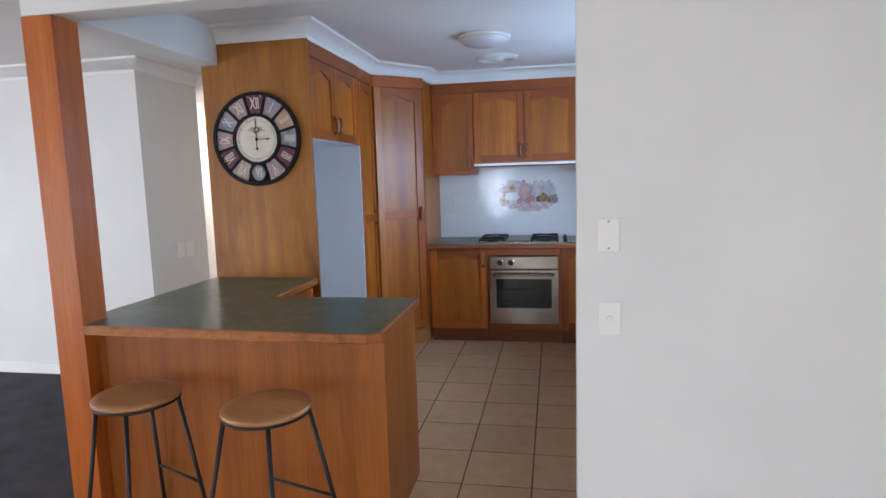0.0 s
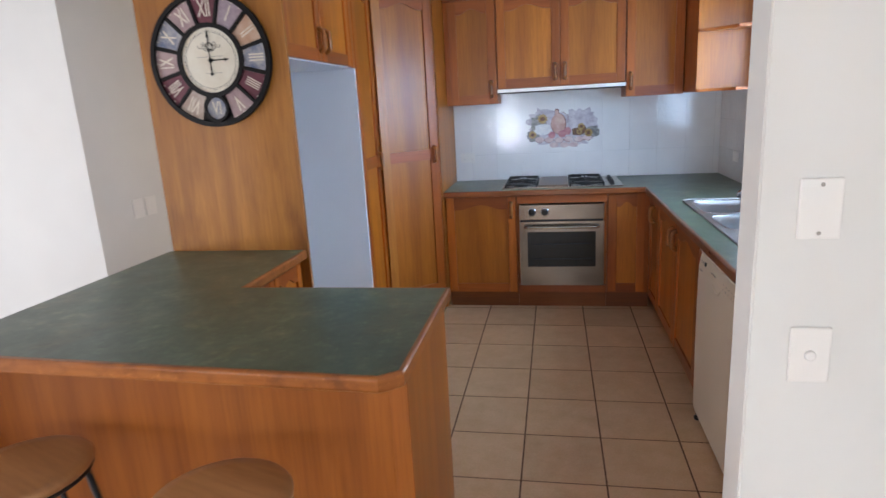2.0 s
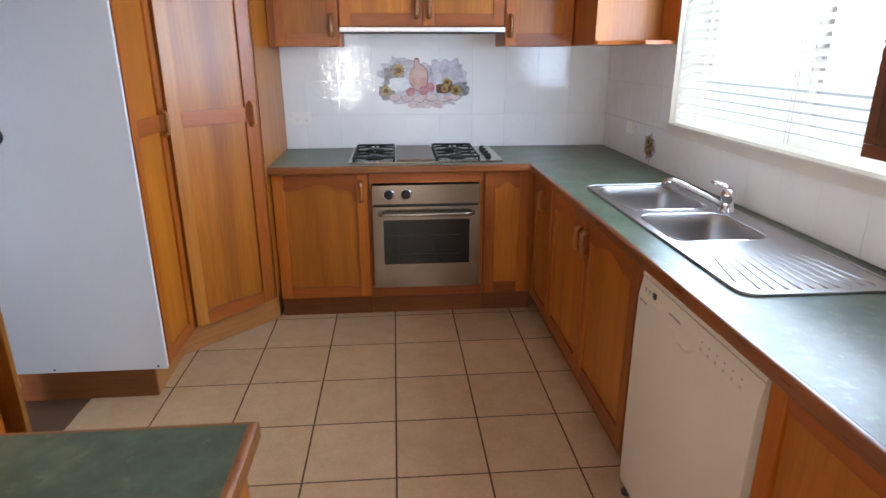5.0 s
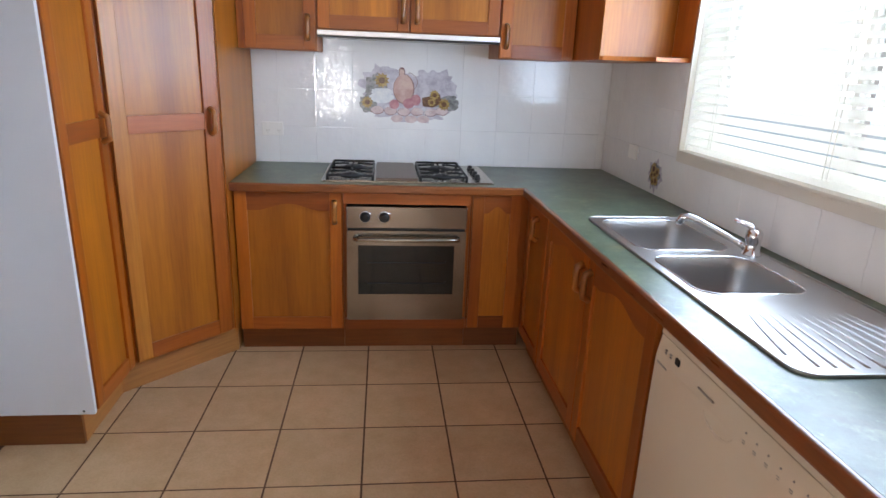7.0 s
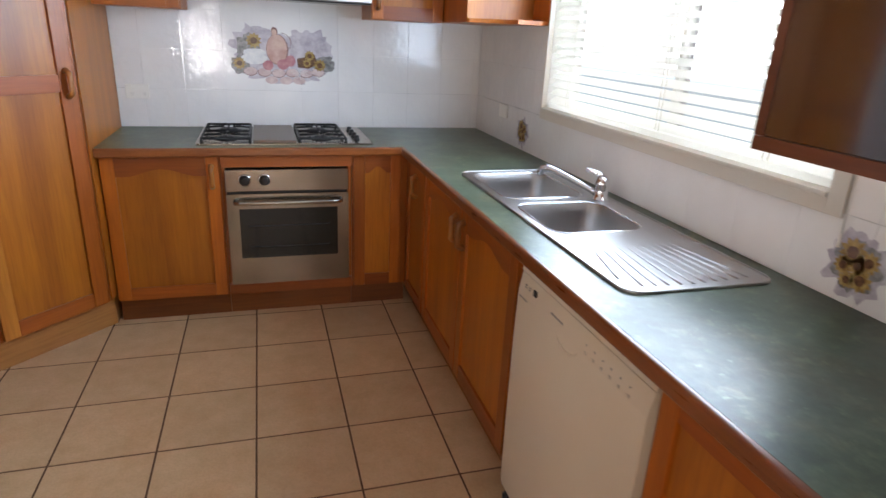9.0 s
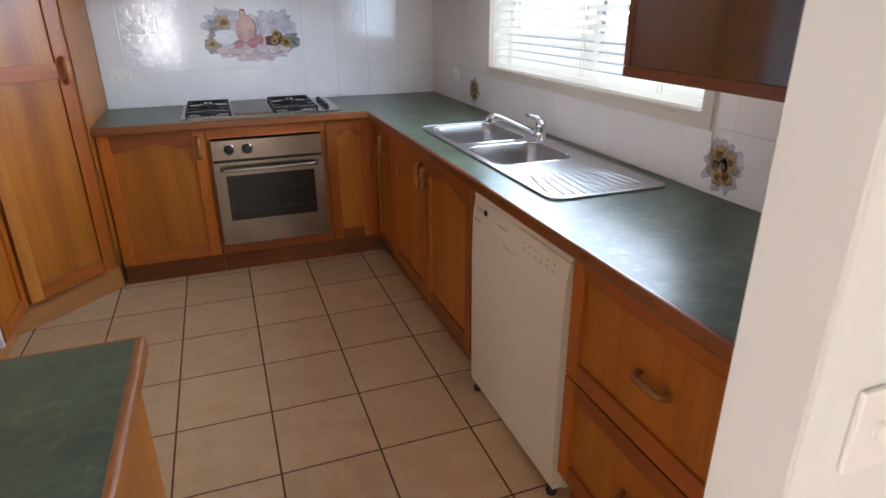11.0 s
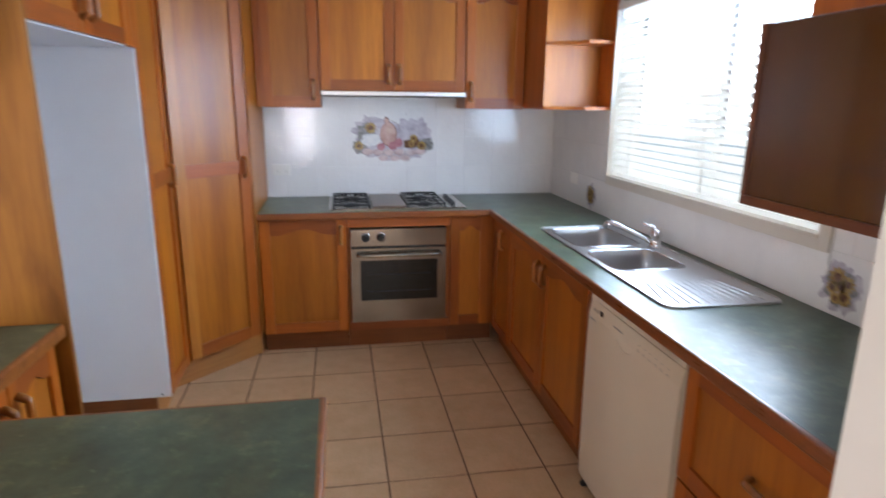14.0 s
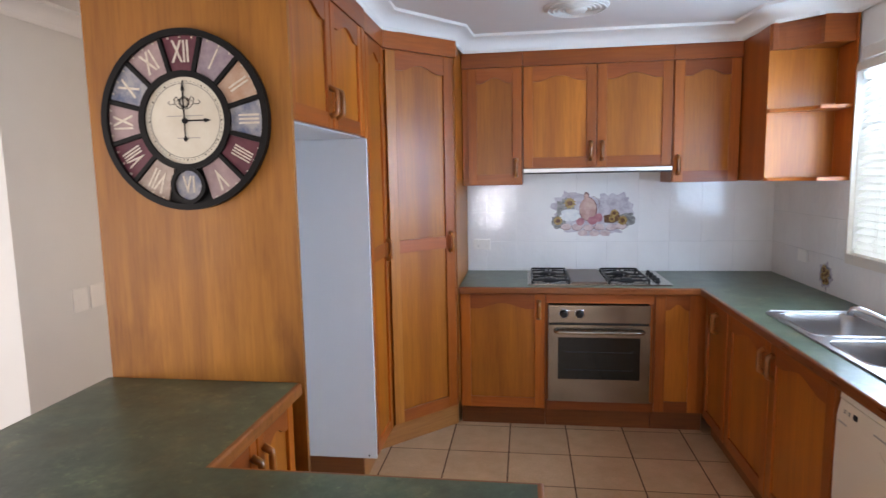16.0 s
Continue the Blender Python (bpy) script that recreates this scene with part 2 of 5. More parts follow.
bl.links.new(mx.outputs[0], bl.nodes["Material Output"].inputs["Surface"])
OPAL = material("opal_glass", (0.62, 0.60, 0.60), 0.25)[0]
VENT = material("vent_plastic", (0.76, 0.75, 0.72), 0.4)[0]


def window_glass():
    m = bpy.data.materials.new("window_glass")
    m.use_nodes = True
    p = m.node_tree.nodes["Principled BSDF"]
    p.inputs["Transmission Weight"].default_value = 1.0
    p.inputs["Roughness"].default_value = 0.0
    p.inputs["IOR"].default_value = 1.05
    return m


GLASS = window_glass()


def carpet():
    m, n, l, p = material("charcoal_carpet", (0.04, 0.042, 0.05), 0.95)
    a = noise_of(n, l, 5, (1, 1, 1), 4, 0.6, False)
    b = noise_of(n, l, 260, (1, 1, 1), 2, 0.6, False)
    c = ramp_of(n, l, a, [(0.3, (0.030, 0.031, 0.037)), (0.7, (0.062, 0.062, 0.072))])
    d = ramp_of(n, l, b, [(0.3, (0.6, 0.6, 0.6)), (0.65, (1, 1, 1))])
    l.new(mixed(n, l, c, d, 0.9), p.inputs["Base Color"])
    bumped(n, l, p, b, 0.6, 0.006)
    return m


CARPET = carpet()


# ---- mesh tools ----
ORIGIN = {}


def box(bm, lo, hi, bevel=0.0, m=None):
    """A box between two corners, its edges rounded off."""
    r = bmesh.ops.create_cube(bm, size=1.0)
    vs = r["verts"]
    for v in vs:
        v.co = Vector([lo[i] + (v.co[i] + 0.5) * (hi[i] - lo[i]) for i in range(3)])
    if bevel > 0:
        es = list({e for v in vs for e in v.link_edges})
        r = bmesh.ops.bevel(bm, geom=es, offset=bevel, segments=2, affect="EDGES", profile=0.6)
        vs = list({v for f in r["faces"] for v in f.verts} | {v for v in vs if v.is_valid})
    if m is not None:
        bmesh.ops.transform(bm, matrix=m, verts=vs)
    return vs


def boxes(*parts, bevel=0.0, m=None):
    bm = bmesh.new()
    for lo, hi in parts:
        box(bm, lo, hi, bevel, m)
    return bm


def prism(bm, outer, z0, z1, holes=(), m=None):
    """A flat plate of any outline, with holes."""
    loops, made = [outer, *holes], []
    rings = []
    for z in (z0, z1):
        es, rr = [], []
        for lp in loops:
            vs = [bm.verts.new((x, y, z)) for x, y in lp]
            rr.append(vs)
            made += vs
            es += [bm.edges.new((vs[i], vs[(i + 1) % len(vs)])) for i in range(len(vs))]
        bmesh.ops.triangle_fill(bm, use_beauty=True, use_dissolve=False, edges=es)
        rings.append(rr)
    for a, b in zip(*rings):
        for i in range(len(a)):
            j = (i + 1) % len(a)
            bm.faces.new((a[i], a[j], b[j], b[i]))
    if m is not None:
        bmesh.ops.transform(bm, matrix=m, verts=made)
    bmesh.ops.recalc_face_normals(bm, faces=bm.faces[:])
    return made


def rounded(x0, y0, x1, y1, r, n=5):
    pts = []
    for cx, cy, a in ((x1 - r, y1 - r, 0), (x0 + r, y1 - r, 90), (x0 + r, y0 + r, 180), (x1 - r, y0 + r, 270)):
        for i in range(n + 1):
            t = radians(a + 90 * i / n)
            pts.append((cx + r * math.cos(t), cy + r * math.sin(t)))
    return pts


def tube(bm, pts, r, segs=8, cap=True, flat=1.0):
    """A round bar along a line of points."""
    pts = [Vector(p) for p in pts]
    radii = r if isinstance(r, (list, tuple)) else [r] * len(pts)
    rings = []
    up = None
    for i, p in enumerate(pts):
        d = (pts[min(i + 1, len(pts) - 1)] - pts[max(i - 1, 0)]).normalized()
        if up is None:
            up = d.orthogonal().normalized()
        up = (up - d * up.dot(d)).normalized()
        side = d.cross(up)
        rings.append([bm.verts.new(p + radii[i] * (math.cos(2 * math.pi * k / segs) * up + flat * math.sin(2 * math.pi * k / segs) * side)) for k in range(segs)])
    for a, b in zip(rings, rings[1:]):
        for k in range(segs):
            f = bm.faces.new((a[k], a[(k + 1) % segs], b[(k + 1) % segs], b[k]))
            f.smooth = True
    if cap:
        bm.faces.new(rings[0][::-1])
        bm.faces.new(rings[-1])
    return bm


def lathe(bm, profile, cx, cy, segs=32, m=None):
    """A turned shape: (radius, height) from bottom to top round a vertical axis."""
    rings, made = [], []
    for r, z in profile:
        ring = [bm.verts.new((cx + r * math.cos(2 * math.pi * k / segs), cy + r * math.sin(2 * math.pi * k / segs), z)) for k in range(segs)]
        rings.append(ring)
        made += ring
    for a, b in zip(rings, rings[1:]):
        for k in range(segs):
            f = bm.faces.new((a[k], a[(k + 1) % segs], b[(k + 1) % segs], b[k]))
            f.smooth = True
    bm.faces.new(rings[0][::-1])
    bm.faces.new(rings[-1])
    if m is not None:
        bmesh.ops.transform(bm, matrix=m, verts=made)
    bmesh.ops.recalc_face_normals(bm, faces=bm.faces[:])
    return bm


def mesh_of(name, bm, mat, origin=(0, 0, 0)):
    bmesh.ops.translate(bm, vec=-Vector(origin), verts=bm.verts[:])
    me = bpy.data.meshes.new(name)
    bm.to_mesh(me)
    bm.free()
    me.materials.append(mat)
    return me


def thing(name, at, label, category, group="", kind="", drop=0.0):
    """An Empty that carries its parts; drop lowers the finished thing."""
    ob = new(name)
    ob.location = Vector(at) - Vector((0, 0, drop))
    ob.empty_display_size = 0.1
    ORIGIN[ob] = Vector(at)
    return tagged(ob, label, category, group, kind)


def part(name, bm, mat, parent, label=""):
    ob = new(name, mesh_of(name, bm, mat, ORIGIN[parent]))
    ob.parent = parent
    ORIGIN[ob] = ORIGIN[parent]
    return tagged(ob, label)


def pieces(name, mat, parent, *spans, bevel=0.0, label=""):
    """One part for each box."""
    for lo, hi in spans:
        part(name, boxes((lo, hi), bevel=bevel), mat, parent, label)


def solo(name, bm, mat, label, category, kind="", group="", origin=(0, 0, 0)):
    ob = new(name, mesh_of(name, bm, mat, origin))
    ob.location = origin
    ORIGIN[ob] = Vector(origin)
    return tagged(ob, label, category, group, kind)


def face(x, y, z, turn):
    """The frame of a cabinet's front: across, up, out, from its lower left corner as one faces it."""
    c, s = math.cos(radians(turn)), math.sin(radians(turn))
    return Matrix(((c, 0, s, x), (s, 0, -c, y), (0, 1, 0, z), (0, 0, 0, 1)))


# ---- the structure ----
CEILING = 2.405
BACK, RIGHT = 5.60, 1.48
NX0, NX1, NY0, NY1 = -1.54, 3.2, -3.6, 1.968


def wall(name, lo, hi, mat=WALL, label="cream painted plaster wall"):
    return solo(name, boxes((lo, hi)), mat, label, "wall", "structure")


wall("wall_back", (-1.72, BACK + 0.008, 0), (1.66, 5.75, 2.6))
# the window wall round its opening
WY0, WY1, WZ0, WZ1 = 3.07, 4.655, 1.12, 2.02
bm = bmesh.new()
prism(bm, [(2.08, 0), (5.608, 0), (5.608, 2.6), (2.08, 2.6)], RIGHT + 0.008, RIGHT + 0.17,
      [[(WY0, WZ0), (WY0, WZ1), (WY1, WZ1), (WY1, WZ0)]], Matrix(((0, 0, 1, 0), (1, 0, 0, 0), (0, 1, 0, 0), (0, 0, 0, 1))))
solo("wall_window", bm, WALL, "cream painted wall out of view with an added opening over the sink", "wall", "structure")
bm = bmesh.new()
prism(bm, [(0.637, NY1), (NX1, NY1), (NX1, 2.08), (0.637, 2.08)], 0, 2.6)
bmesh.ops.bevel(bm, geom=[e for e in bm.edges if abs(e.verts[0].co.z - e.verts[1].co.z) > 2 and e.verts[0].co.x < 1], offset=0.004, segments=6, affect="EDGES")
solo("wall_nib", bm, WALL, "cream painted dividing wall with two wall plates", "wall", "structure")
# east wall out of view, with an opening added beside the fill lamp
bm = bmesh.new()
prism(bm, [(NY0, 0), (2.08, 0), (2.08, 2.6), (NY0, 2.6)], NX1, NX1 + 0.15,
      [[(-3.2, 0.9), (-1.2, 0.9), (-1.2, 2.1), (-3.2, 2.1)]], Matrix(((0, 0, 1, 0), (1, 0, 0, 0), (0, 1, 0, 0), (0, 0, 0, 1))))
solo("wall_east", bm, WALL, "cream painted wall out of view with an added opening", "wall", "structure")
# the wall behind with a wide window opening
bm = bmesh.new()
prism(bm, [(-6.3, 0), (NX1 + 0.15, 0), (NX1 + 0.15, 2.6), (-6.3, 2.6)], NY0, NY0 - 0.15,
      [[(-1.1, 0.06), (1.9, 0.06), (1.9, 2.15), (-1.1, 2.15)], [(-5.6, 0.04), (-3.6, 0.04), (-3.6, 2.1), (-5.6, 2.1)]], Matrix(((1, 0, 0, 0), (0, 0, 1, 0), (0, 1, 0, 0), (0, 0, 0, 1))))
solo("wall_south", bm, WALL, "cream painted wall with a wide window and a glass door", "wall", "structure")
# west wall out of view, its opening added for the fill lamp
bm = bmesh.new()
prism(bm, [(NY0 - 0.15, 0), (4.0, 0), (4.0, 2.6), (NY0 - 0.15, 2.6)], -6.15, -6.3,
      [[(-0.5, 0.04), (1.7, 0.04), (1.7, 2.1), (-0.5, 2.1)]], Matrix(((0, 0, 1, 0), (1, 0, 0, 0), (0, 1, 0, 0), (0, 0, 0, 1))))
solo("wall_west", bm, WALL, "cream painted living room wall with an added opening out of view", "wall", "structure")
bm = bmesh.new()
prism(bm, [(-6.3, 3.83), (-2.44, 3.83), (-2.44, 4.585), (-2.56, 4.585), (-2.56, 3.98), (-6.3, 3.98)], 0, 2.6)
solo("wall_living", bm, WALL, "cream painted living room wall with a return", "wall", "structure")
wall("wall_hall_end", (-4.2, 6.2, 0), (-1.5, 6.32, 2.6))
wall("wall_hall_side", (-1.72, 4.31, 0), (-1.60, 6.2, 2.6))
wall("wall_hall_west", (-4.32, 3.98, 0), (-4.2, 6.32, 2.6))
# ceilings, a slab that reaches over all the walls
solo("ceiling", boxes(((-6.3, NY0 - 0.15, CEILING), (NX1 + 0.15, 6.32, CEILING + 0.12))), CEIL, "white painted plaster ceiling", "ceiling", "structure")
# beams over the post
solo("beam_front", boxes(((-1.575, 2.02, 2.188), (0.636, 2.16, CEILING + 0.004)), bevel=0.004), WALL, "white plastered ceiling beam over the bar", "beam", "structure")
solo("beam_side", boxes(((-1.575, 2.161, 2.188), (-1.415, 3.216, CEILING + 0.004)), bevel=0.004), WALL, "white plastered ceiling beam over the bar", "beam", "structure")
# floors
solo("floor", boxes(((NX0, NY0, -0.1), (NX1, 2.08, -0.0012)), ((NX0, 2.08, -0.1), (1.65, BACK + 0.008, -0.0012))), GROUT, "beige ceramic floor tiles with dark brown grout", "floor", "structure")
FLOOR = bpy.data.objects["floor"]
solo("carpet", boxes(((-6.15, NY0, -0.1), (NX0 - 0.001, 6.2, 0.006))), CARPET, "charcoal grey cut pile carpet", "carpet", "structure")
# skirting boards
for name, lo, hi in (("baseboard", (-6.15, 3.812, 0.006), (-2.44, 3.829, 0.09)), ("baseboard", (-2.439, 3.812, 0.006), (-2.421, 4.585, 0.09)),
                     ("baseboard", (0.66, 1.963, 0), (NX1, 1.979, 0.085)), ("baseboard", (0.620, 1.963, 0), (0.636, 2.08, 0.085))):
    solo(name, boxes((lo, hi), bevel=0.005), CORNICE, "white painted skirting board", "skirting board", "structure")

# cornice that follows the fronts of the cabinets
def cornice(path, name="cornice"):
    """A coved plaster cornice along a line, coving towards its left side."""
    prof = [(0.0, 2.307), (0.004, 2.307), (0.010, 2.320)]
    for i in range(7):
        a = radians(90 * i / 6)
        prof.append((0.012 + 0.062 * (1 - math.cos(a)), 2.325 + 0.062 * math.sin(a)))
    prof += [(0.082, 2.389), (0.084, CEILING), (0.0, CEILING)]
    bm, rings = bmesh.new(), []
    for i, p in enumerate(path):
        p = Vector(p)
        d0 = (p - Vector(path[i - 1])).normalized() if i else (Vector(path[1]) - p).normalized()
        d1 = (Vector(path[i + 1]) - p).normalized() if i + 1 < len(path) else d0
        n0, n1 = Vector((-d0.y, d0.x)), Vector((-d1.y, d1.x))
        mit = (n0 + n1).normalized()
        mit /= max(0.3, mit.dot(n0))
        rings.append([bm.verts.new((p.x + mit.x * o, p.y + mit.y * o, z)) for o, z in prof])
    for a, b in zip(rings, rings[1:]):
        for k in range(len(prof)):
            j = (k + 1) % len(prof)
            f = bm.faces.new((a[k], b[k], b[j], a[j]))
            f.smooth = 3 <= k <= 8
    bmesh.ops.recalc_face_normals(bm, faces=bm.faces[:])
    return solo(name, bm, CORNICE, "white coved plaster cornice", "cornice", "structure")


DIAG0, DIAG1 = (-0.885, 4.550), (-0.547, 4.915)
cornice([(1.478, 2.082), (1.478, 4.70), (1.30, 4.71), (1.16, 4.86), (1.13, 5.25), (-0.52, 5.25), (-0.545, 4.95), (-0.866, 4.53), (-0.855, 3.215), (-1.414, 3.215)])
cornice([(-2.44, 4.585), (-2.44, 3.83), (-6.15, 3.83)])


# ---- doors, handles, cabinets ----
def handle(door, M, u, v, long=0.105, level=False):
    """A bowed timber pull on two feet."""
    bm = bmesh.new()
    pts = []
    for i in range(9):
        s = i / 8
        out = 0.026 * min(1.0, 2.4 * math.sin(math.pi * s) ** 0.75) + 0.001
        pts.append(((s - 0.5) * long, out))
    line = [(u + a, v, 0.02 + o) if level else (u, v + a, 0.02 + o) for a, o in pts]
    tube(bm, line, [(0.0095 if level else 0.0125) + (0 if 0 < i < 8 else 0.0015) for i in range(9)], 10, True, 0.85)
    bmesh.ops.transform(bm, matrix=M, verts=bm.verts[:])
    part("handle", bm, PULL, door, "rounded timber pull handle")


def door(parent, M, w, h, pull=None, arch=0.035, stile=0.06, mid=None, name="door", level=False, first=WOOD):
    """A framed door with an arched top rail and a sunk panel; M puts its lower left corner."""
    t, g = 0.02, 0.002
    pn = boxes(((stile - 0.008, stile - 0.008, 0.001), (w - stile + 0.008, h - stile + 0.004, t - 0.011)), m=M)
    d = part(name, pn, WOOD_PANEL, parent)
    for lo, hi, mat in (((g, g, 0), (stile, h - g, t), first), ((w - stile, g, 0), (w - g, h - g, t), WOOD)):
        part("stile", boxes((lo, hi), bevel=0.0035, m=M), mat, d, "pale sapwood stile with knots" if mat is not WOOD else "")
    top, n = [], 14
    for i in range(n + 1):
        s = i / n
        rise = 0.5 - 0.5 * math.cos(2 * math.pi * min(1, max(0, (s - 0.12) / 0.76)))
        top.append((stile + (w - 2 * stile) * s, h - stile - arch * (1 - rise ** 0.8)))
    bm = bmesh.new()
    prism(bm, top + [(w - stile, h - g), (stile, h - g)], 0.0, t - 0.001, m=M)
    part("rail", bm, WOOD_RAIL, d, "arched top rail" if arch else "")
    part("rail", boxes(((stile, g, 0), (w - stile, stile + 0.006, t - 0.001)), bevel=0.0015, m=M), WOOD_RAIL, d)
    if mid:
        part("rail", boxes(((stile, mid - 0.035, 0), (w - stile, mid + 0.035, t - 0.001)), bevel=0.0015, m=M), WOOD_RAIL, d)
    if pull:
        handle(d, M, pull[0], pull[1], level=level)
    return d


# base cabinets along the back wall
def base_back(x0, x1, label, doors):
    c = thing("base_cabinet", ((x0 + x1) / 2, 5.3, 0), label, "cabinet", "base cabinets")
    part("body", boxes(((x0 + 0.001, 5.02, 0.12), (x1 - 0.001, 5.59, 0.849))), WOOD, c)
    part("kick", boxes(((x0 + 0.001, 5.056, 0.0), (x1 - 0.001, 5.073, 0.119))), WOOD_KICK, c, "brown timber kickboard")
    for a, b, pull in doors:
        door(c, face(a, 5.02, 0.125, 0), b - a, 0.718, pull)
    return c


base_back(-0.538, -0.018, "honey timber base cabinet with one arched panel door", [(-0.532, -0.022, (0.475, 0.62))])
base_back(0.612, 0.909, "narrow honey timber base cabinet beside the oven", [(0.618, 0.872, None)])

oven_box = thing("oven_cabinet", (0.3, 5.3, 0), "honey timber housing round the built-in oven", "cabinet", "base cabinets")
pieces("side_panel", WOOD, oven_box, ((-0.017, 5.03, 0.12), (-0.001, 5.59, 0.849)), ((0.5925, 5.03, 0.12), (0.611, 5.59, 0.849)))
pieces("shelf", WOOD, oven_box, ((0.0, 5.035, 0.160), (0.592, 5.59, 0.178)))
pieces("rail", WOOD_RAIL, oven_box, ((-0.016, 5.004, 0.785), (0.610, 5.03, 0.849)), ((-0.016, 5.004, 0.122), (0.610, 5.03, 0.178)), bevel=0.002)
part("kick", boxes(((-0.017, 5.056, 0.0), (0.611, 5.073, 0.119))), WOOD_KICK, oven_box, "brown timber kickboard")

# base cabinets under the window
def base_right(y0, y1, label, name="base_cabinet", high=0.849):
    """y0 is the far end, y1 the near one."""
    c = thing(name, (1.2, (y0 + y1) / 2, 0), label, "cabinet", "base cabinets")
    part("body", boxes(((0.91, y1 + 0.001, 0.12), (1.47, y0 - 0.001, high))), WOOD, c)
    if high < 0.84:
        part("top_rail", boxes(((0.91, y1 + 0.001, high), (0.928, y0 - 0.001, 0.849))), WOOD, c)
    part("kick", boxes(((0.95, y1 + 0.001, 0.0), (0.967, y0 - 0.001, 0.119))), WOOD_KICK, c, "brown timber kickboard")
    return c


corner = base_right(5.0, 4.59, "honey timber corner base cabinet with one door")
door(corner, face(0.91, 4.965, 0.125, -90), 0.37, 0.718, (0.215, 0.61), stile=0.05)
sinkbase = base_right(4.59, 3.515, "honey timber sink cabinet with two arched panel doors", high=0.72)
door(sinkbase, face(0.91, 4.587, 0.125, -90), 0.536, 0.718, (0.49, 0.61))
door(sinkbase, face(0.91, 4.05, 0.125, -90), 0.536, 0.718, (0.04, 0.61))
drawers = base_right(2.83, 2.082, "honey timber cabinet with two deep drawers", "drawer_cabinet")
door(drawers, face(0.91, 2.825, 0.478, -90), 0.70, 0.366, (0.35, 0.19), 0.0, 0.055, name="drawer", level=True)
door(drawers, face(0.91, 2.825, 0.125, -90), 0.70, 0.35, (0.35, 0.19), 0.0, 0.055, name="drawer", level=True)

# wall cabinets on the back wall
UF = 5.27


def upper(x0, x1, z0, label, doors, z1=2.310):
    c = thing("wall_cabinet", ((x0 + x1) / 2, 5.43, z0), label, "cabinet", "wall cabinets")
    part("body", boxes(((x0 + 0.001, UF + 0.02, z0), (x1 - 0.001, BACK, z1))), WOOD, c)
    part("fascia", boxes(((x0, UF - 0.004, 2.220), (x1, UF + 0.0195, z1)), bevel=0.001), WOOD_RAIL, c, "darker timber fascia under the cornice")
    for a, b, pull in doors:
        door(c, face(a, UF + 0.02, z0 + 0.002, 0), b - a, 2.218 - z0, pull)
    return c


upper(-0.535, -0.153, 1.49, "honey timber wall cabinet with one arched door", [(-0.50, -0.156, (0.305, 0.105))])
upper(-0.152, 0.752, 1.592, "honey timber double wall cabinet over the rangehood", [(-0.149, 0.299, (0.415, 0.10)), (0.301, 0.749, (0.033, 0.10))])
upper(0.753, 1.142, 1.49, "honey timber wall cabinet with one arched door", [(0.756, 1.138, (0.03, 0.105))])

# open end shelves in the corner by the window
sh = thing("corner_shelf_unit", (1.3, 4.95, 1.495), "dark honey timber corner unit with open rounded shelves", "shelf", "wall cabinets")
part("body", boxes(((1.143, 4.885, 1.495), (RIGHT - 0.002, BACK, 2.310))), WOOD, sh)
part("end_panel", boxes(((1.135, 4.868, 1.495), (1.47, 4.884, 2.305)), bevel=0.001), WOOD_PANEL, sh)
part("back_panel", boxes(((1.470, 4.69, 1.495), (1.479, 4.867, 2.305))), WOOD, sh)


def shelf_outline():
    pts = [(1.1355, 4.8675)]
    for i in range(9):
        a = radians(90 * i / 8)
        pts.append((1.145 + 0.18 * math.sin(a) ** 1.2, 4.855 - 0.155 * (1 - math.cos(a)) ** 0.8))
    return pts + [(1.4695, 4.70), (1.4695, 4.8675)]


for z, name in ((1.495, "shelf"), (1.855, "shelf"), (2.175, "top_board")):
    bm = bmesh.new()
    prism(bm, shelf_outline(), z, z + (0.018 if z < 2.1 else 0.135))
    part(name, bm, WOOD if z < 2.1 else WOOD_RAIL, sh)

# deep unit on the window wall, next to the dividing wall
deep = thing("microwave_cabinet", (1.25, 2.5, 1.3), "dark glossy timber wall cabinet with a lighter edge", "cabinet")
part("body", boxes(((1.03, 2.084, 1.275), (1.478, 2.87, 1.735)), bevel=0.002), WOOD, deep)
part("front_panel", boxes(((1.016, 2.084, 1.30), (1.0295, 2.848, 1.732)), bevel=0.0015), WOOD_DARK, deep, "very dark glossy brown front")
pieces("edge_strip", WOOD_EDGE, deep, ((1.014, 2.084, 1.275), (1.0295, 2.87, 1.2995)), ((1.014, 2.8485, 1.30), (1.0295, 2.87, 1.735)), bevel=0.001, label="reddish timber edging")
part("upper_body", boxes(((1.15, 2.084, 1.736), (1.478, 2.87, 2.310)), bevel=0.002), WOOD, deep)

# ---- worktops ----
DROP = 0.011  # the kitchen worktop lies lower than the bar
top = thing("worktop", (0.5, 5.2, 0.865), "mottled green laminate worktop with a timber nosing", "worktop", drop=DROP)
bm = bmesh.new()
prism(bm, [(-0.536, 5.598), (-0.536, 4.967), (0.872, 4.967), (0.872, 2.082), (RIGHT - 0.002, 2.082), (RIGHT - 0.002, 5.598)], 0.865, 0.90,
      [rounded(0.990, 3.515, 1.375, 4.35, 0.03)])
part("slab", bm, GREEN, top)

bar = thing("breakfast_bar", (-0.8, 2.4, 0), "honey timber breakfast bar with a green laminate top", "counter")
edge = [(-1.433, 2.018), (-0.150, 1.958), (-0.098, 2.0), (-0.098, 2.658), (-0.853, 2.658), (-0.853, 3.212)]
inner = [(-1.433, 2.033), (-0.155, 1.973), (-0.112, 2.007), (-0.112, 2.644), (-0.867, 2.644), (-0.867, 3.212)]
bm = bmesh.new()
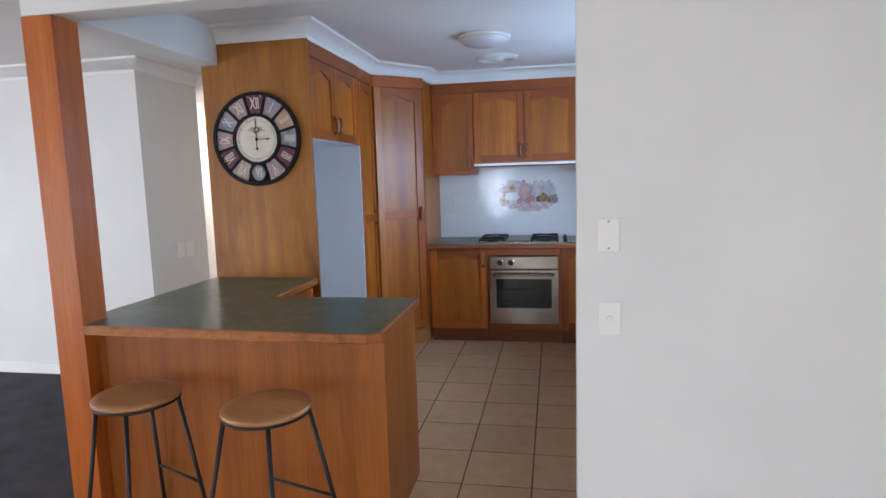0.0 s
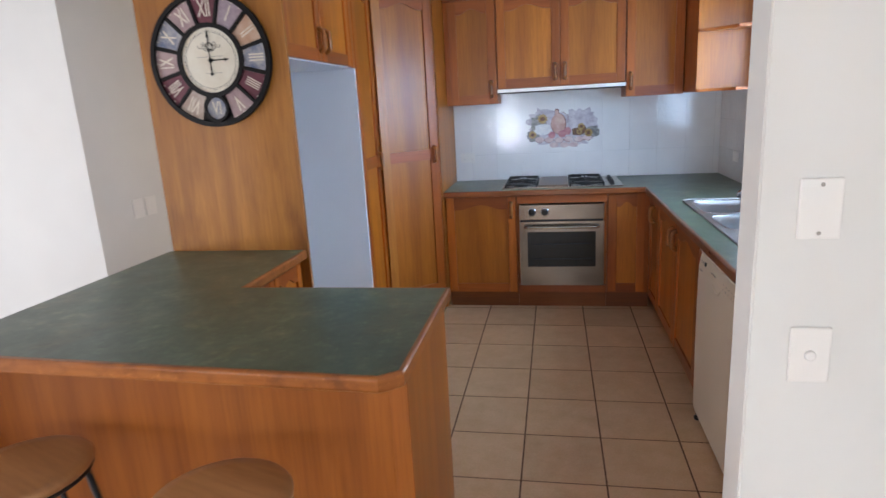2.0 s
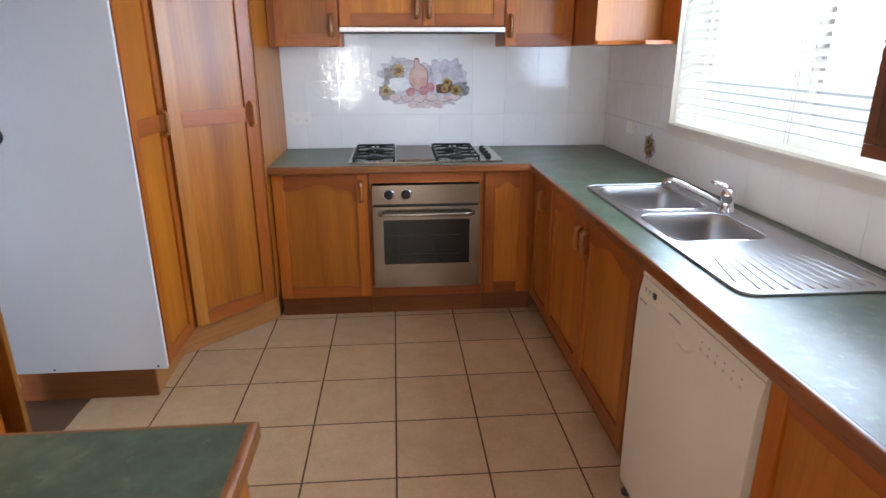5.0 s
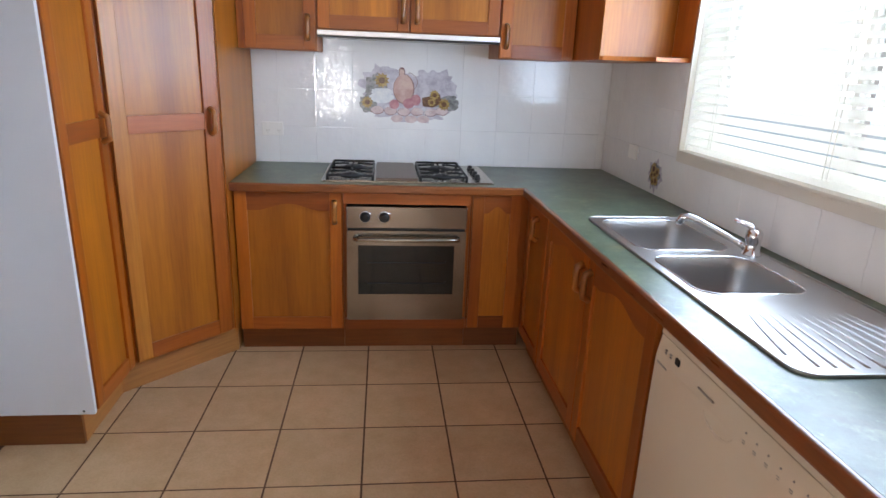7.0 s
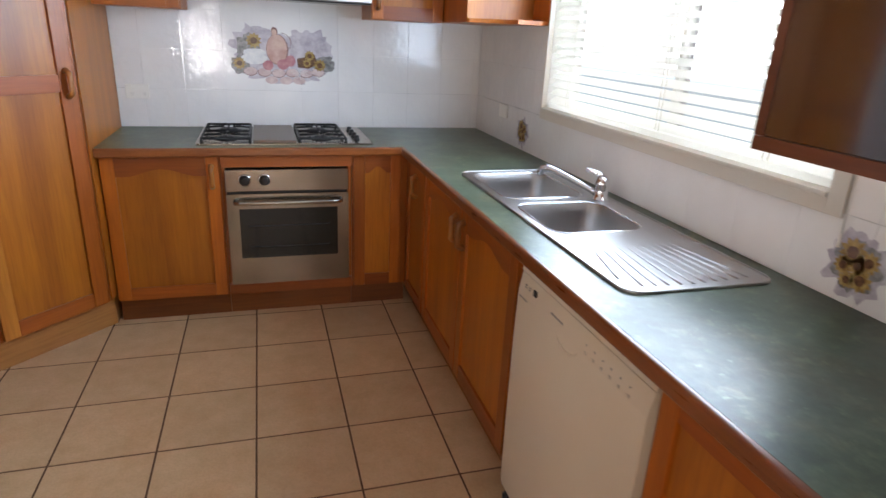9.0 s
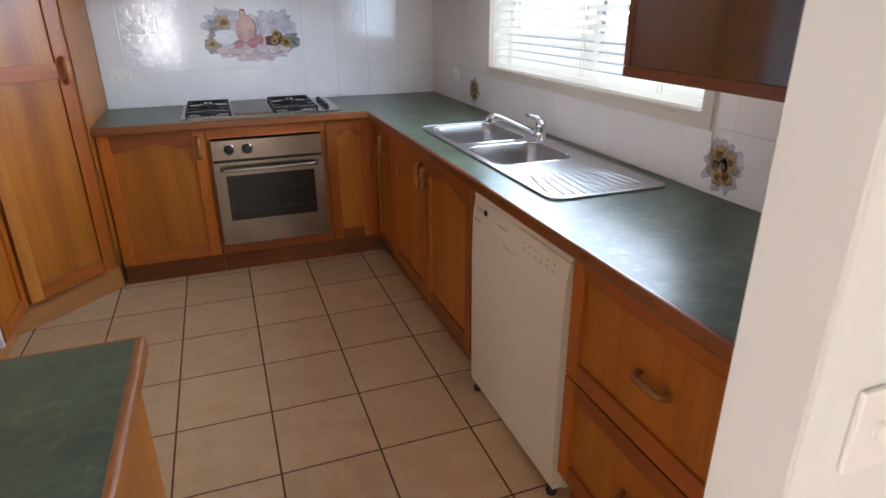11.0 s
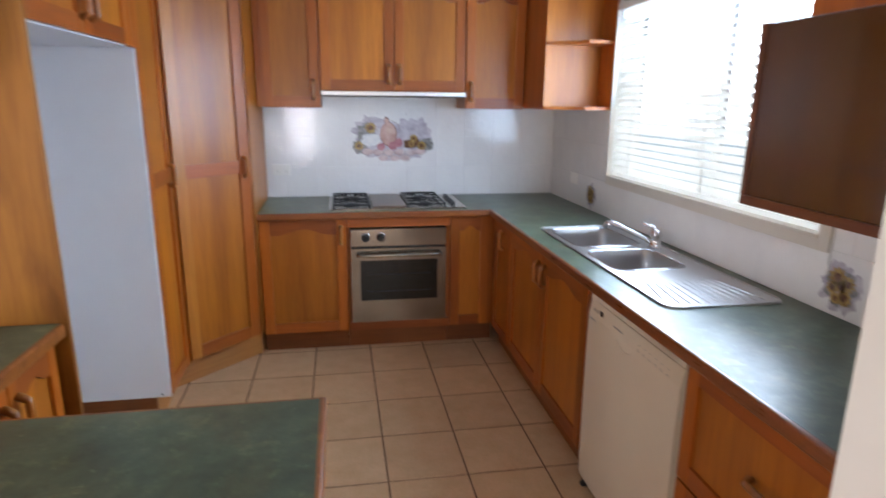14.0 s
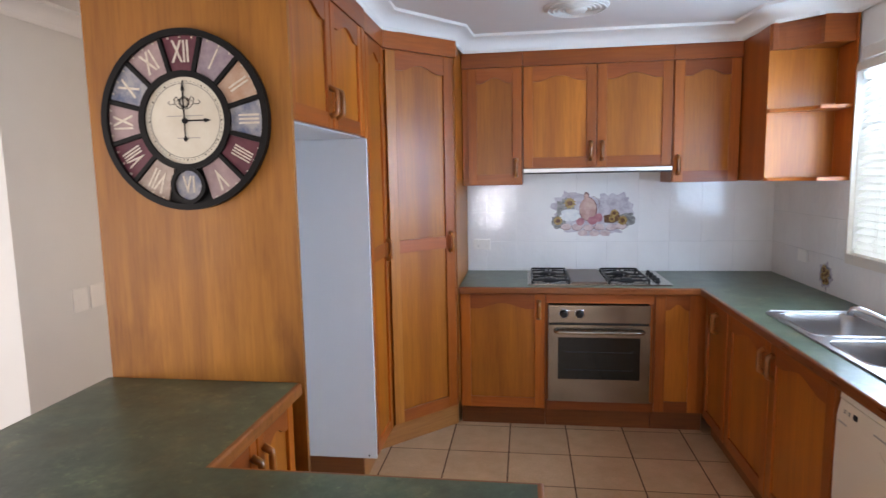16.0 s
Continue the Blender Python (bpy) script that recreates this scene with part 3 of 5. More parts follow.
prism(bm, inner + [(-1.535, 3.212), (-1.535, 2.165), (-1.433, 2.165)], 0.865, 0.90)
part("top", bm, GREEN, bar, "mottled green laminate top")


def nosing(outer, back, parent, mat, label):
    """A rounded timber strip along the front edge of a worktop."""
    bm = bmesh.new()
    back = [(x + 0.0004 * (x - a), y + 0.0004 * (y - c)) for (x, y), (a, c) in zip(back, outer)]
    prism(bm, outer + back[::-1], 0.858, 0.8995)
    on = lambda v: any(abs(v.co.x - x) + abs(v.co.y - y) < 1e-5 for x, y in outer)
    es = [e for e in bm.edges if on(e.verts[0]) and on(e.verts[1]) and abs(e.verts[0].co.z - e.verts[1].co.z) < 1e-5 and len(e.link_faces) == 2 and abs(e.link_faces[0].normal.z - e.link_faces[1].normal.z) > 0.5]
    bmesh.ops.bevel(bm, geom=es, offset=0.009, segments=4, affect="EDGES", profile=0.5)
    part("nosing", bm, mat, parent, label)


nosing(edge, inner, bar, WOOD_WORN, "rounded timber edge with worn varnish")
nosing([(-0.536, 4.952), (0.857, 4.952), (0.857, 2.082)], [(-0.536, 4.967), (0.872, 4.967), (0.872, 2.082)], top, WOOD_RED, "rounded reddish timber edge")
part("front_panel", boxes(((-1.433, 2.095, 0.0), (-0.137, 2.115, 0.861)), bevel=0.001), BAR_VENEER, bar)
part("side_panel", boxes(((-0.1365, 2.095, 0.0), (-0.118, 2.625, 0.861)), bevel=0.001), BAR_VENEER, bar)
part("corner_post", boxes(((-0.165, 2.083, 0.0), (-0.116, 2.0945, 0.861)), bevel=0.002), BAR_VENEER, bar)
part("body", boxes(((-1.53, 2.1155, 0.1), (-0.137, 2.60, 0.861)), ((-1.53, 2.60, 0.1), (-0.90, 3.21, 0.861))), WOOD, bar)
door(bar, face(-0.90, 2.67, 0.125, 90), 0.262, 0.72, (0.228, 0.62), 0.03, 0.045)
door(bar, face(-0.90, 2.934, 0.125, 90), 0.262, 0.72, (0.034, 0.62), 0.03, 0.045)
part("kick", boxes(((-0.95, 2.64, 0.0), (-0.935, 3.21, 0.099))), WOOD_KICK, bar, "brown timber kickboard")

post = solo("post", boxes(((-1.578, 2.02, 0.0), (-1.434, 2.16, 2.187)), bevel=0.004), WOOD, "square honey timber post at the end of the bar", "post", origin=(-1.49, 2.09, 0))

# ---- fridge recess and pantry ----
fr = thing("fridge_cabinet", (-1.2, 3.7, 0), "honey timber fridge housing with two doors over an empty white recess", "cabinet")
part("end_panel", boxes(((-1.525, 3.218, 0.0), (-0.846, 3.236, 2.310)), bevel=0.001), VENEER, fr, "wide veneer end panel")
part("inner_panel", boxes(((-1.512, 3.237, 0.0), (-0.853, 3.244, 1.735))), LAMINATE, fr, "white laminate lining")
part("back_panel", boxes(((-1.5295, 3.2445, 0.0), (-1.512, 4.164, 1.7345))), LAMINATE, fr, "white laminate lining")
part("far_panel", boxes(((-1.53, 4.165, 0.172), (-0.868, 4.182, 1.735))), LAMINATE, fr, "white laminate side panel with a cable hole")
part("kick", boxes(((-1.53, 4.235, 0.0), (-0.955, 4.25, 0.171))), WOOD_KICK, fr, "brown timber kickboard")
part("bulkhead", boxes(((-1.512, 3.245, 1.735), (-0.88, 4.164, 2.310))), LAMINATE, fr, "white laminate box over the recess")
door(fr, face(-0.879, 3.24, 1.738, 90), 0.432, 0.48, (0.397, 0.10), 0.035, 0.055)
door(fr, face(-0.879, 3.674, 1.738, 90), 0.432, 0.48, (0.035, 0.10), 0.035, 0.055)
part("fascia", boxes(((-0.879, 3.237, 2.220), (-0.856, 4.164, 2.310)), bevel=0.001), WOOD_RAIL, fr)
part("filler", boxes(((-0.879, 4.107, 1.736), (-0.858, 4.164, 2.2195)), bevel=0.001), WOOD, fr)
bm = bmesh.new()
lathe(bm, [(0.036, 0), (0.036, 0.004), (0.030, 0.006)], 0, 0, 24, Matrix.Translation((-1.355, 4.1645, 1.17)) @ Matrix.Rotation(radians(90), 4, "X"))
part("cable_hole", bm, BLACK_PLASTIC, fr, "round black cable hole")
for x in (-1.33, -0.905):
    bm = bmesh.new()
    lathe(bm, [(0.005, 0), (0.004, 0.002)], 0, 0, 10, Matrix.Translation((x, 4.1645, 0.186)) @ Matrix.Rotation(radians(90), 4, "X"))
    part("screw", bm, BLACK_PLASTIC, fr, "small dark screw head")

pan = thing("pantry", (-1.0, 4.8, 0), "tall honey timber corner pantry with an angled arched door", "cabinet")
bm = bmesh.new()
prism(bm, [(-1.55, 4.185), (-0.885, 4.185), DIAG0, DIAG1, (-0.547, 5.598), (-1.55, 5.598)], 0.172, 2.310)
part("body", bm, WOOD, pan)
bm = bmesh.new()
prism(bm, [(-1.5, 4.252), (-0.955, 4.252), (-0.965, 4.612), (-0.557, 5.03), (-0.556, 5.55), (-1.5, 5.55)], 0.0, 0.171)
part("kick", bm, PALE, pan, "pale timber kickboard")
door(pan, face(-0.884, 4.19, 0.175, 90), 0.345, 2.04, (0.30, 1.0), 0.03, 0.055, mid=1.0)
dv = Vector(DIAG1) - Vector(DIAG0)
ang = math.degrees(math.atan2(dv.y, dv.x))
un = Vector((dv.y, -dv.x)).normalized()
door(pan, face(DIAG0[0] + 0.02 * dv.x / dv.length, DIAG0[1] + 0.02 * dv.y / dv.length, 0.175, ang), dv.length - 0.04, 2.04, (dv.length - 0.075, 1.0), 0.035, 0.065, mid=1.0, first=SAPWOOD)
bm = bmesh.new()
fp = [Vector((-0.863, 4.186)), Vector((-0.863, 4.541)), Vector(DIAG1) + un * 0.024 + Vector((0.004, 0.004))]
prism(bm, [tuple(fp[0]), tuple(fp[1]), tuple(fp[2]), (-0.5435, 4.935), DIAG1, DIAG0, (-0.8845, 4.186)], 2.221, 2.311)
part("fascia", bm, WOOD_RAIL, pan, "darker timber fascia under the cornice")
part("side_panel", boxes(((-0.5445, 4.920, 0.172), (-0.5385, 5.597, 2.310))), WOOD_PANEL, pan)

# ---- oven, cooktop, rangehood ----
oven = thing("oven", (0.295, 5.2, 0.181), "stainless steel built-in oven with a dark glass door", "oven")
part("body", boxes(((0.004, 5.012, 0.181), (0.588, 5.29, 0.773))), BLACK_PLASTIC, oven)
part("control_panel", boxes(((0.0, 4.990, 0.668), (0.592, 5.0118, 0.775)), bevel=0.003), STEEL, oven, "brushed steel control panel")
bm = bmesh.new()
prism(bm, rounded(0.0, 0.181, 0.592, 0.655, 0.004, 2), 0.0, 0.0215, [[(0.056, 0.322), (0.535, 0.322), (0.535, 0.58), (0.056, 0.58)]], Matrix(((1, 0, 0, 0), (0, 0, -1, 5.0115), (0, 1, 0, 0), (0, 0, 0, 1))))
odoor = part("door", bm, STEEL, oven, "brushed steel door")
part("window", boxes(((0.056, 4.994, 0.322), (0.535, 5.008, 0.58))), DARK_GLASS, odoor, "dark glass window")
bm = bmesh.new()
for z in (0.38, 0.49):
    tube(bm, [(0.095, 4.9925, z + 0.012), (0.10, 4.9925, z), (0.49, 4.9925, z), (0.495, 4.9925, z + 0.012)], 0.0016, 6)
part("rack", bm, RACK, odoor, "wire rack behind the glass")
bm = bmesh.new()
tube(bm, [(0.040, 4.989, 0.617), (0.042, 4.965, 0.619), (0.052, 4.951, 0.620), (0.09, 4.946, 0.620), (0.295, 4.944, 0.620), (0.50, 4.946, 0.620), (0.54, 4.951, 0.620), (0.55, 4.965, 0.619), (0.552, 4.989, 0.617)], 0.0105, 10)
part("handle", bm, STEEL, odoor, "round steel bar handle")
for x in (0.090, 0.183):
    bm = bmesh.new()
    lathe(bm, [(0.026, 0), (0.026, 0.004), (0.021, 0.006), (0.019, 0.022), (0.016, 0.025)], 0, 0, 24, Matrix.Translation((x, 4.9895, 0.724)) @ Matrix.Rotation(radians(90), 4, "X"))
    box(bm, (x - 0.004, 4.957, 0.706), (x + 0.004, 4.9655, 0.742), 0.001)
    k = part("knob", bm, BLACK_PLASTIC, oven, "black control knob")
    bm = bmesh.new()
    lathe(bm, [(0.031, 0), (0.031, 0.002), (0.027, 0.0034)], 0, 0, 28, Matrix.Translation((x, 4.9899, 0.724)) @ Matrix.Rotation(radians(90), 4, "X"))
    part("ring", bm, CHROME, k, "bright ring round the knob")

ck = thing("cooktop", (0.3, 5.28, 0.9), "stainless steel gas cooktop with black trivets and a centre plate", "cooktop", drop=DROP)
bm = bmesh.new()
prism(bm, rounded(-0.122, 5.012, 0.724, 5.552, 0.02), 0.9005, 0.906)
prism(bm, rounded(-0.114, 5.020, 0.716, 5.544, 0.015), 0.906, 0.909)
part("plate", bm, STEEL, ck, "brushed steel plate")


def burner(x0, x1):
    cx = (x0 + x1) / 2
    for cy, r in ((5.155, 0.036), (5.405, 0.046)):
        bm = bmesh.new()
        lathe(bm, [(r + 0.022, 0.909), (r + 0.018, 0.914), (r, 0.915), (r, 0.919), (r - 0.004, 0.922), (r - 0.02, 0.923)], cx, cy, 24)
        part("burner", bm, BLACK_IRON, ck, "black burner cap")
    bm = bmesh.new()
    r, z = 0.0066, 0.928
    tube(bm, [(x0, 5.05, z), (x1, 5.05, z), (x1, 5.51, z), (x0, 5.51, z), (x0, 5.05, z)], r, 6, False)
    tube(bm, [(x0, 5.28, z), (x1, 5.28, z)], r, 6)
    for cy in (5.155, 5.405):
        for dx, dy in ((1, 0), (-1, 0), (0, 1), (0, -1)):
            ex, ey = (x1 if dx > 0 else x0, cy) if dx else (cx, cy + dy * 0.108)
            tube(bm, [(cx + dx * 0.022, cy + dy * 0.022, z + 0.004), ((cx + ex) / 2, (cy + ey) / 2, z + 0.004), (ex, ey, z)], r * 0.85, 6)
    for x in (x0, x1):
        for y in (5.05, 5.51):
            tube(bm, [(x, y, 0.9085), (x, y, z)], r, 6)
    part("trivet", bm, BLACK_IRON, ck, "black iron trivet")


burner(-0.095, 0.125)
burner(0.362, 0.590)
part("centre_plate", boxes(((0.140, 5.03, 0.9093), (0.346, 5.53, 0.922)), bevel=0.003), COVER, ck, "flat steel cover plate")
for i in range(4):
    bm = bmesh.new()
    lathe(bm, [(0.018, 0.909), (0.018, 0.913), (0.014, 0.915), (0.012, 0.930), (0.009, 0.932)], 0.655, 5.13 + i * 0.095, 16)
    part("knob", bm, BLACK_PLASTIC, ck, "black gas knob")

hood = thing("rangehood", (0.3, 5.4, 1.556), "slim slide-out rangehood with a pale steel front strip", "rangehood")
part("body", boxes(((-0.15, 5.30, 1.566), (0.75, 5.595, 1.591))), STEEL, hood)
part("front_strip", boxes(((-0.15, 5.246, 1.565), (0.75, 5.2995, 1.589)), bevel=0.003), SATIN, hood, "satin aluminium front strip")
part("lip", boxes(((-0.148, 5.252, 1.556), (0.748, 5.2995, 1.5645)), bevel=0.001), BLACK_PLASTIC, hood, "dark lower lip")
part("filter", boxes(((-0.13, 5.32, 1.559), (0.73, 5.58, 1.5655))), STEEL, hood)

# ---- sink and tap ----
sink = thing("sink", (1.19, 3.735, 0.9), "stainless steel double bowl sink with a ribbed drainer", "sink", drop=DROP)
B1, B2 = (1.008, 3.925, 1.335, 4.327), (1.008, 3.530, 1.33, 3.862)
bm = bmesh.new()
prism(bm, rounded(0.975, 3.095, 1.415, 4.38, 0.05), 0.9005, 0.9045, [rounded(*B1, 0.06), rounded(*B2, 0.06)])
tube(bm, [(x, y, 0.9045) for x, y in rounded(0.979, 3.099, 1.411, 4.376, 0.048)] + [(1.411, 4.328, 0.9045)], 0.0035, 6, False)
part("rim", bm, SINK_STEEL, sink, "pressed steel deck")
for x0, y0, x1, y1 in (B1, B2):
    bm = bmesh.new()
    rings = []
    for inset, z, r in ((0, 0.9045, 0.06), (0.003, 0.898, 0.06), (0.008, 0.86, 0.06), (0.014, 0.775, 0.055), (0.03, 0.752, 0.05), (0.06, 0.748, 0.04)):
        rings.append([bm.verts.new((x, y, z)) for x, y in rounded(x0 + inset, y0 + inset, x1 - inset, y1 - inset, r)])
    for a, b in zip(rings, rings[1:]):
        for k in range(len(a)):
            f = bm.faces.new((a[k], b[k], b[(k + 1) % len(a)], a[(k + 1) % len(a)]))
            f.smooth = True
    bm.faces.new(rings[-1])
    bmesh.ops.recalc_face_normals(bm, faces=bm.faces[:])
    bmesh.ops.reverse_faces(bm, faces=bm.faces[:])
    bowl = part("bowl", bm, SINK_STEEL, sink, "rounded steel bowl")
    bm = bmesh.new()
    ring_pts = rounded(x0 + 0.001, y0 + 0.001, x1 - 0.001, y1 - 0.001, 0.06)
    tube(bm, [(x, y, 0.9046) for x, y in ring_pts + ring_pts[:1]], 0.003, 6, False)
    part("bead", bm, CHROME, bowl, "polished rolled edge")
    bm = bmesh.new()
    lathe(bm, [(0.040, 0.7485), (0.040, 0.750), (0.030, 0.7505), (0.012, 0.7495)], (x0 + x1) / 2, (y0 + y1) / 2, 20)
    part("waste", bm, CHROME, bowl, "chrome waste outlet")
for i in range(11):
    f = i / 10
    bm = bmesh.new()
    a = (1.072 + 0.238 * f, 3.462, 0.9012)
    b = (1.008 + 0.345 * f, 3.138 - 0.012 * math.sin(math.pi * f) + (0.05 if i == 0 else 0), 0.9000)
    tube(bm, [a, tuple((a[k] + b[k]) / 2 + (0.0006 if k == 2 else 0) for k in range(3)), b], [0.002, 0.0065, 0.0065], 12)
    part("drainer_rib", bm, SINK_STEEL, sink)

tap = thing("tap", (1.365, 3.885, 0.9045), "chrome single lever mixer tap behind the sink", "tap", drop=DROP)
bm = bmesh.new()
lathe(bm, [(0.030, 0.9046), (0.030, 0.908), (0.025, 0.911), (0.0235, 0.948), (0.026, 0.962), (0.024, 0.982), (0.016, 0.990)], 1.365, 3.885, 24)
part("body", bm, CHROME, tap)
bm = bmesh.new()
tube(bm, [(1.355, 3.893, 0.92), (1.335, 3.913, 0.936), (1.285, 3.958, 0.962), (1.235, 4.003, 0.986), (1.212, 4.024, 0.993), (1.196, 4.038, 0.989), (1.190, 4.044, 0.974), (1.190, 4.044, 0.962)], [0.011, 0.011, 0.0115, 0.012, 0.0135, 0.0145, 0.0135, 0.012], 12)
part("spout", bm, CHROME, tap, "long angled chrome spout")
bm = bmesh.new()
tube(bm, [(1.365, 3.885, 0.986), (1.355, 3.897, 0.998), (1.335, 3.917, 1.004), (1.320, 3.933, 1.008)], [0.013, 0.010, 0.007, 0.006], 10)
part("lever", bm, CHROME, tap, "chrome lever")

# ---- dishwasher ----
dw = thing("dishwasher", (1.15, 3.1680, 0.0), "cream white freestanding dishwasher under the worktop", "dishwasher")
part("body", boxes(((0.925, 2.8500, 0.10), (1.46, 3.4800, 0.8400)), bevel=0.004), WHITE_ENAMEL, dw)
part("plinth", boxes(((0.945, 2.8680, 0.0), (1.45, 3.4680, 0.099))), WHITE_ENAMEL, dw)
prof = [(0.9245, 0.035), (0.893, 0.035), (0.887, 0.06), (0.884, 0.30), (0.883, 0.60), (0.8851, 0.7454), (0.9245, 0.7454)]
bm = bmesh.new()
M = Matrix(((1, 0, 0, 0), (0, 0, 1, 0), (0, 1, 0, 0), (0, 0, 0, 1)))
prism(bm, prof, 2.8430, 3.4860, m=M)
ddoor = part("door", bm, WHITE_ENAMEL, dw, "cream enamel door")
bm = bmesh.new()
prism(bm, [(0.9245, 0.7455), (0.8851, 0.7455), (0.8895, 0.7730), (0.895, 0.8030), (0.9245, 0.8050)], 2.8430, 3.4860, m=M)
cpanel = part("control_panel", bm, WHITE_ENAMEL, dw, "cream plastic control panel")
bm = bmesh.new()
prism(bm, [(0.9245, 0.8075), (0.893, 0.8075), (0.898, 0.8240), (0.912, 0.8360), (0.9245, 0.8390)], 2.8400, 3.4890, m=M)
part("top_trim", bm, WHITE_ENAMEL, dw, "rounded cream top edge")
bm = bmesh.new()
arc = [radians(195 + 10 * i) for i in range(16)]
tube(bm, [(0.8842, 3.183 + 0.058 * math.cos(q), 0.742 + 0.034 * math.sin(q)) for q in arc], [0.0008 + 0.0032 * math.sin(math.pi * i / 15) for i in range(16)], 8)
part("grip", bm, WHITE_ENAMEL, ddoor, "moulded finger grip")
part("display", boxes(((0.8848, 3.3720, 0.7670), (0.88954, 3.3900, 0.7840)), bevel=0.001), BLACK_PLASTIC, cpanel, "small black display")
part("brand_mark", boxes(((0.8852, 3.2130, 0.7650), (0.8876, 3.2780, 0.7690))), GREY_PRINT, cpanel, "grey printed mark")
part("print", boxes(((0.8838, 3.4230, 0.7300), (0.8858, 3.4730, 0.7350))), GREY_PRINT, ddoor, "grey printed line")
for i in range(6):
    y = 3.0930 - i * 0.036
    bm = bmesh.new()
    lathe(bm, [(0.0022, 0), (0.002, 0.0018), (0.0015, 0.002)], 0, 0, 10, Matrix.Translation((0.8875, y, 0.7730)) @ Matrix.Rotation(radians(-90), 4, "Y"))
    box(bm, (0.8848, y - 0.005, 0.7545), (0.8862, y + 0.005, 0.7556))
    box(bm, (0.8846, y - 0.004, 0.7498), (0.8860, y + 0.004, 0.7506))
    part("button", bm, GREY_PRINT, cpanel, "small round button with printed lines")
for i in range(2):
    y = 3.4380 - i * 0.025
    part("print", boxes(((0.8862, y, 0.7750), (0.88956, y + 0.008, 0.7780)), ((0.8858, y, 0.7680), (0.88950, y + 0.008, 0.7705))), GREY_PRINT, cpanel)
for y in (2.8680, 3.4580):
    bm = bmesh.new()
    lathe(bm, [(0.018, 0.0), (0.018, 0.012), (0.010, 0.016), (0.010, 0.034)], 0.905, y, 14)
    part("foot", bm, BLACK_PLASTIC, dw, "black levelling foot")

# ---- window and blind ----
win = thing("window_1", (1.55, 3.88, WZ0), "bright aluminium window over the sink behind a blind", "window", kind="structure")
pieces("trim", TRIM, win, ((1.462, WY0 - 0.045, WZ0 - 0.04), (1.487, WY0, WZ1 + 0.04)), ((1.462, WY1, WZ0 - 0.002), (1.487, WY1 + 0.012, WZ1 + 0.04)), ((1.462, WY0, WZ0 - 0.04), (1.487, WY1 + 0.012, WZ0 - 0.002)), ((1.462, WY0, WZ1), (1.487, WY1, WZ1 + 0.04)), bevel=0.002, label="cream timber architrave")
part("sill", boxes(((1.455, WY0 + 0.001, WZ0 - 0.0015), (1.60, WY1 - 0.001, WZ0 + 0.012)), bevel=0.003), TRIM, win, "cream timber sill")
FR = material("window_frame_white", (0.78, 0.78, 0.76), 0.35)[0]
pieces("frame", FR, win, ((1.60, WY0 + 0.001, WZ0 + 0.001), (1.645, WY0 + 0.016, WZ1 - 0.001)), ((1.60, WY1 - 0.016, WZ0 + 0.001), (1.645, WY1 - 0.001, WZ1 - 0.001)), ((1.60, WY0 + 0.016, WZ0 + 0.0125), (1.645, WY1 - 0.016, WZ0 + 0.03)), ((1.60, WY0 + 0.016, WZ1 - 0.025), (1.645, WY1 - 0.016, WZ1 - 0.001)), ((1.60, 3.868, WZ0 + 0.03), (1.645, 3.892, WZ1 - 0.025)), bevel=0.002, label="white aluminium frame")
for a, b in ((WY0 + 0.016, 3.868), (3.892, WY1 - 0.016)):
    pane = part("pane", boxes(((1.618, a, WZ0 + 0.03), (1.624, b, WZ1 - 0.025))), GLASS, win, "clear glass pane")
    pane.visible_shadow = False

# bright garden light beyond the pane
GLOW = bpy.data.materials.new("outdoor_glare")
GLOW.use_nodes = True
gn = GLOW.node_tree.nodes
em = gn.new("ShaderNodeEmission")
em.inputs["Color"].default_value, em.inputs["Strength"].default_value = (0.66, 0.85, 1.0, 1), 7.0
tc, sp, mr = gn.new("ShaderNodeTexCoord"), gn.new("ShaderNodeSeparateXYZ"), gn.new("ShaderNodeMapRange")
mr.inputs["From Min"].default_value, mr.inputs["From Max"].default_value = 1.1, 1.8
mr.inputs["To Min"].default_value, mr.inputs["To Max"].default_value = 0.9, 26.0
GLOW.node_tree.links.new(tc.outputs["Object"], sp.inputs[0])
GLOW.node_tree.links.new(sp.outputs["Z"], mr.inputs["Value"])
GLOW.node_tree.links.new(mr.outputs["Result"], em.inputs["Strength"])
GLOW.node_tree.links.new(em.outputs[0], gn["Material Output"].inputs["Surface"])
solo("backdrop", boxes(((4.2, -6.0, -1.0), (4.25, 16.0, 7.0))), GLOW, "white overexposed daylight outside the window", "backdrop", "structure")

blind = thing("venetian_blind", (1.53, 3.88, WZ1), "white venetian blind half open in the kitchen window", "blind")
part("headrail", boxes(((1.487, WY0 + 0.006, 1.98), (1.54, WY1 - 0.006, 2.018)), bevel=0.003), BLIND, blind, "white headrail")
bm = bmesh.new()
pr = [(-0.025, 0), (-0.012, 0.0035), (0, 0.0046), (0.012, 0.0035), (0.025, 0), (0.012, 0.0015), (0, 0.0024), (-0.012, 0.0015)]
prism(bm, pr, -(WY1 - WY0 - 0.02) / 2, (WY1 - WY0 - 0.02) / 2, m=Matrix(((1, 0, 0, 0), (0, 0, 1, 0), (0, 1, 0, 0), (0, 0, 0, 1))))
slat = part("slat", bm, BLIND, blind)
slat.data.transform(Matrix.Translation(ORIGIN[blind]))
for k in range(23):
    s = slat if k == 0 else slat.copy()
    if k:
        scene.collection.objects.link(s)
        s.parent = blind
    s.matrix_basis = Matrix.Translation((-0.012, 0, 1.172 - WZ1 + k * 0.0362)) @ Matrix.Rotation(radians(-29), 4, "Y")
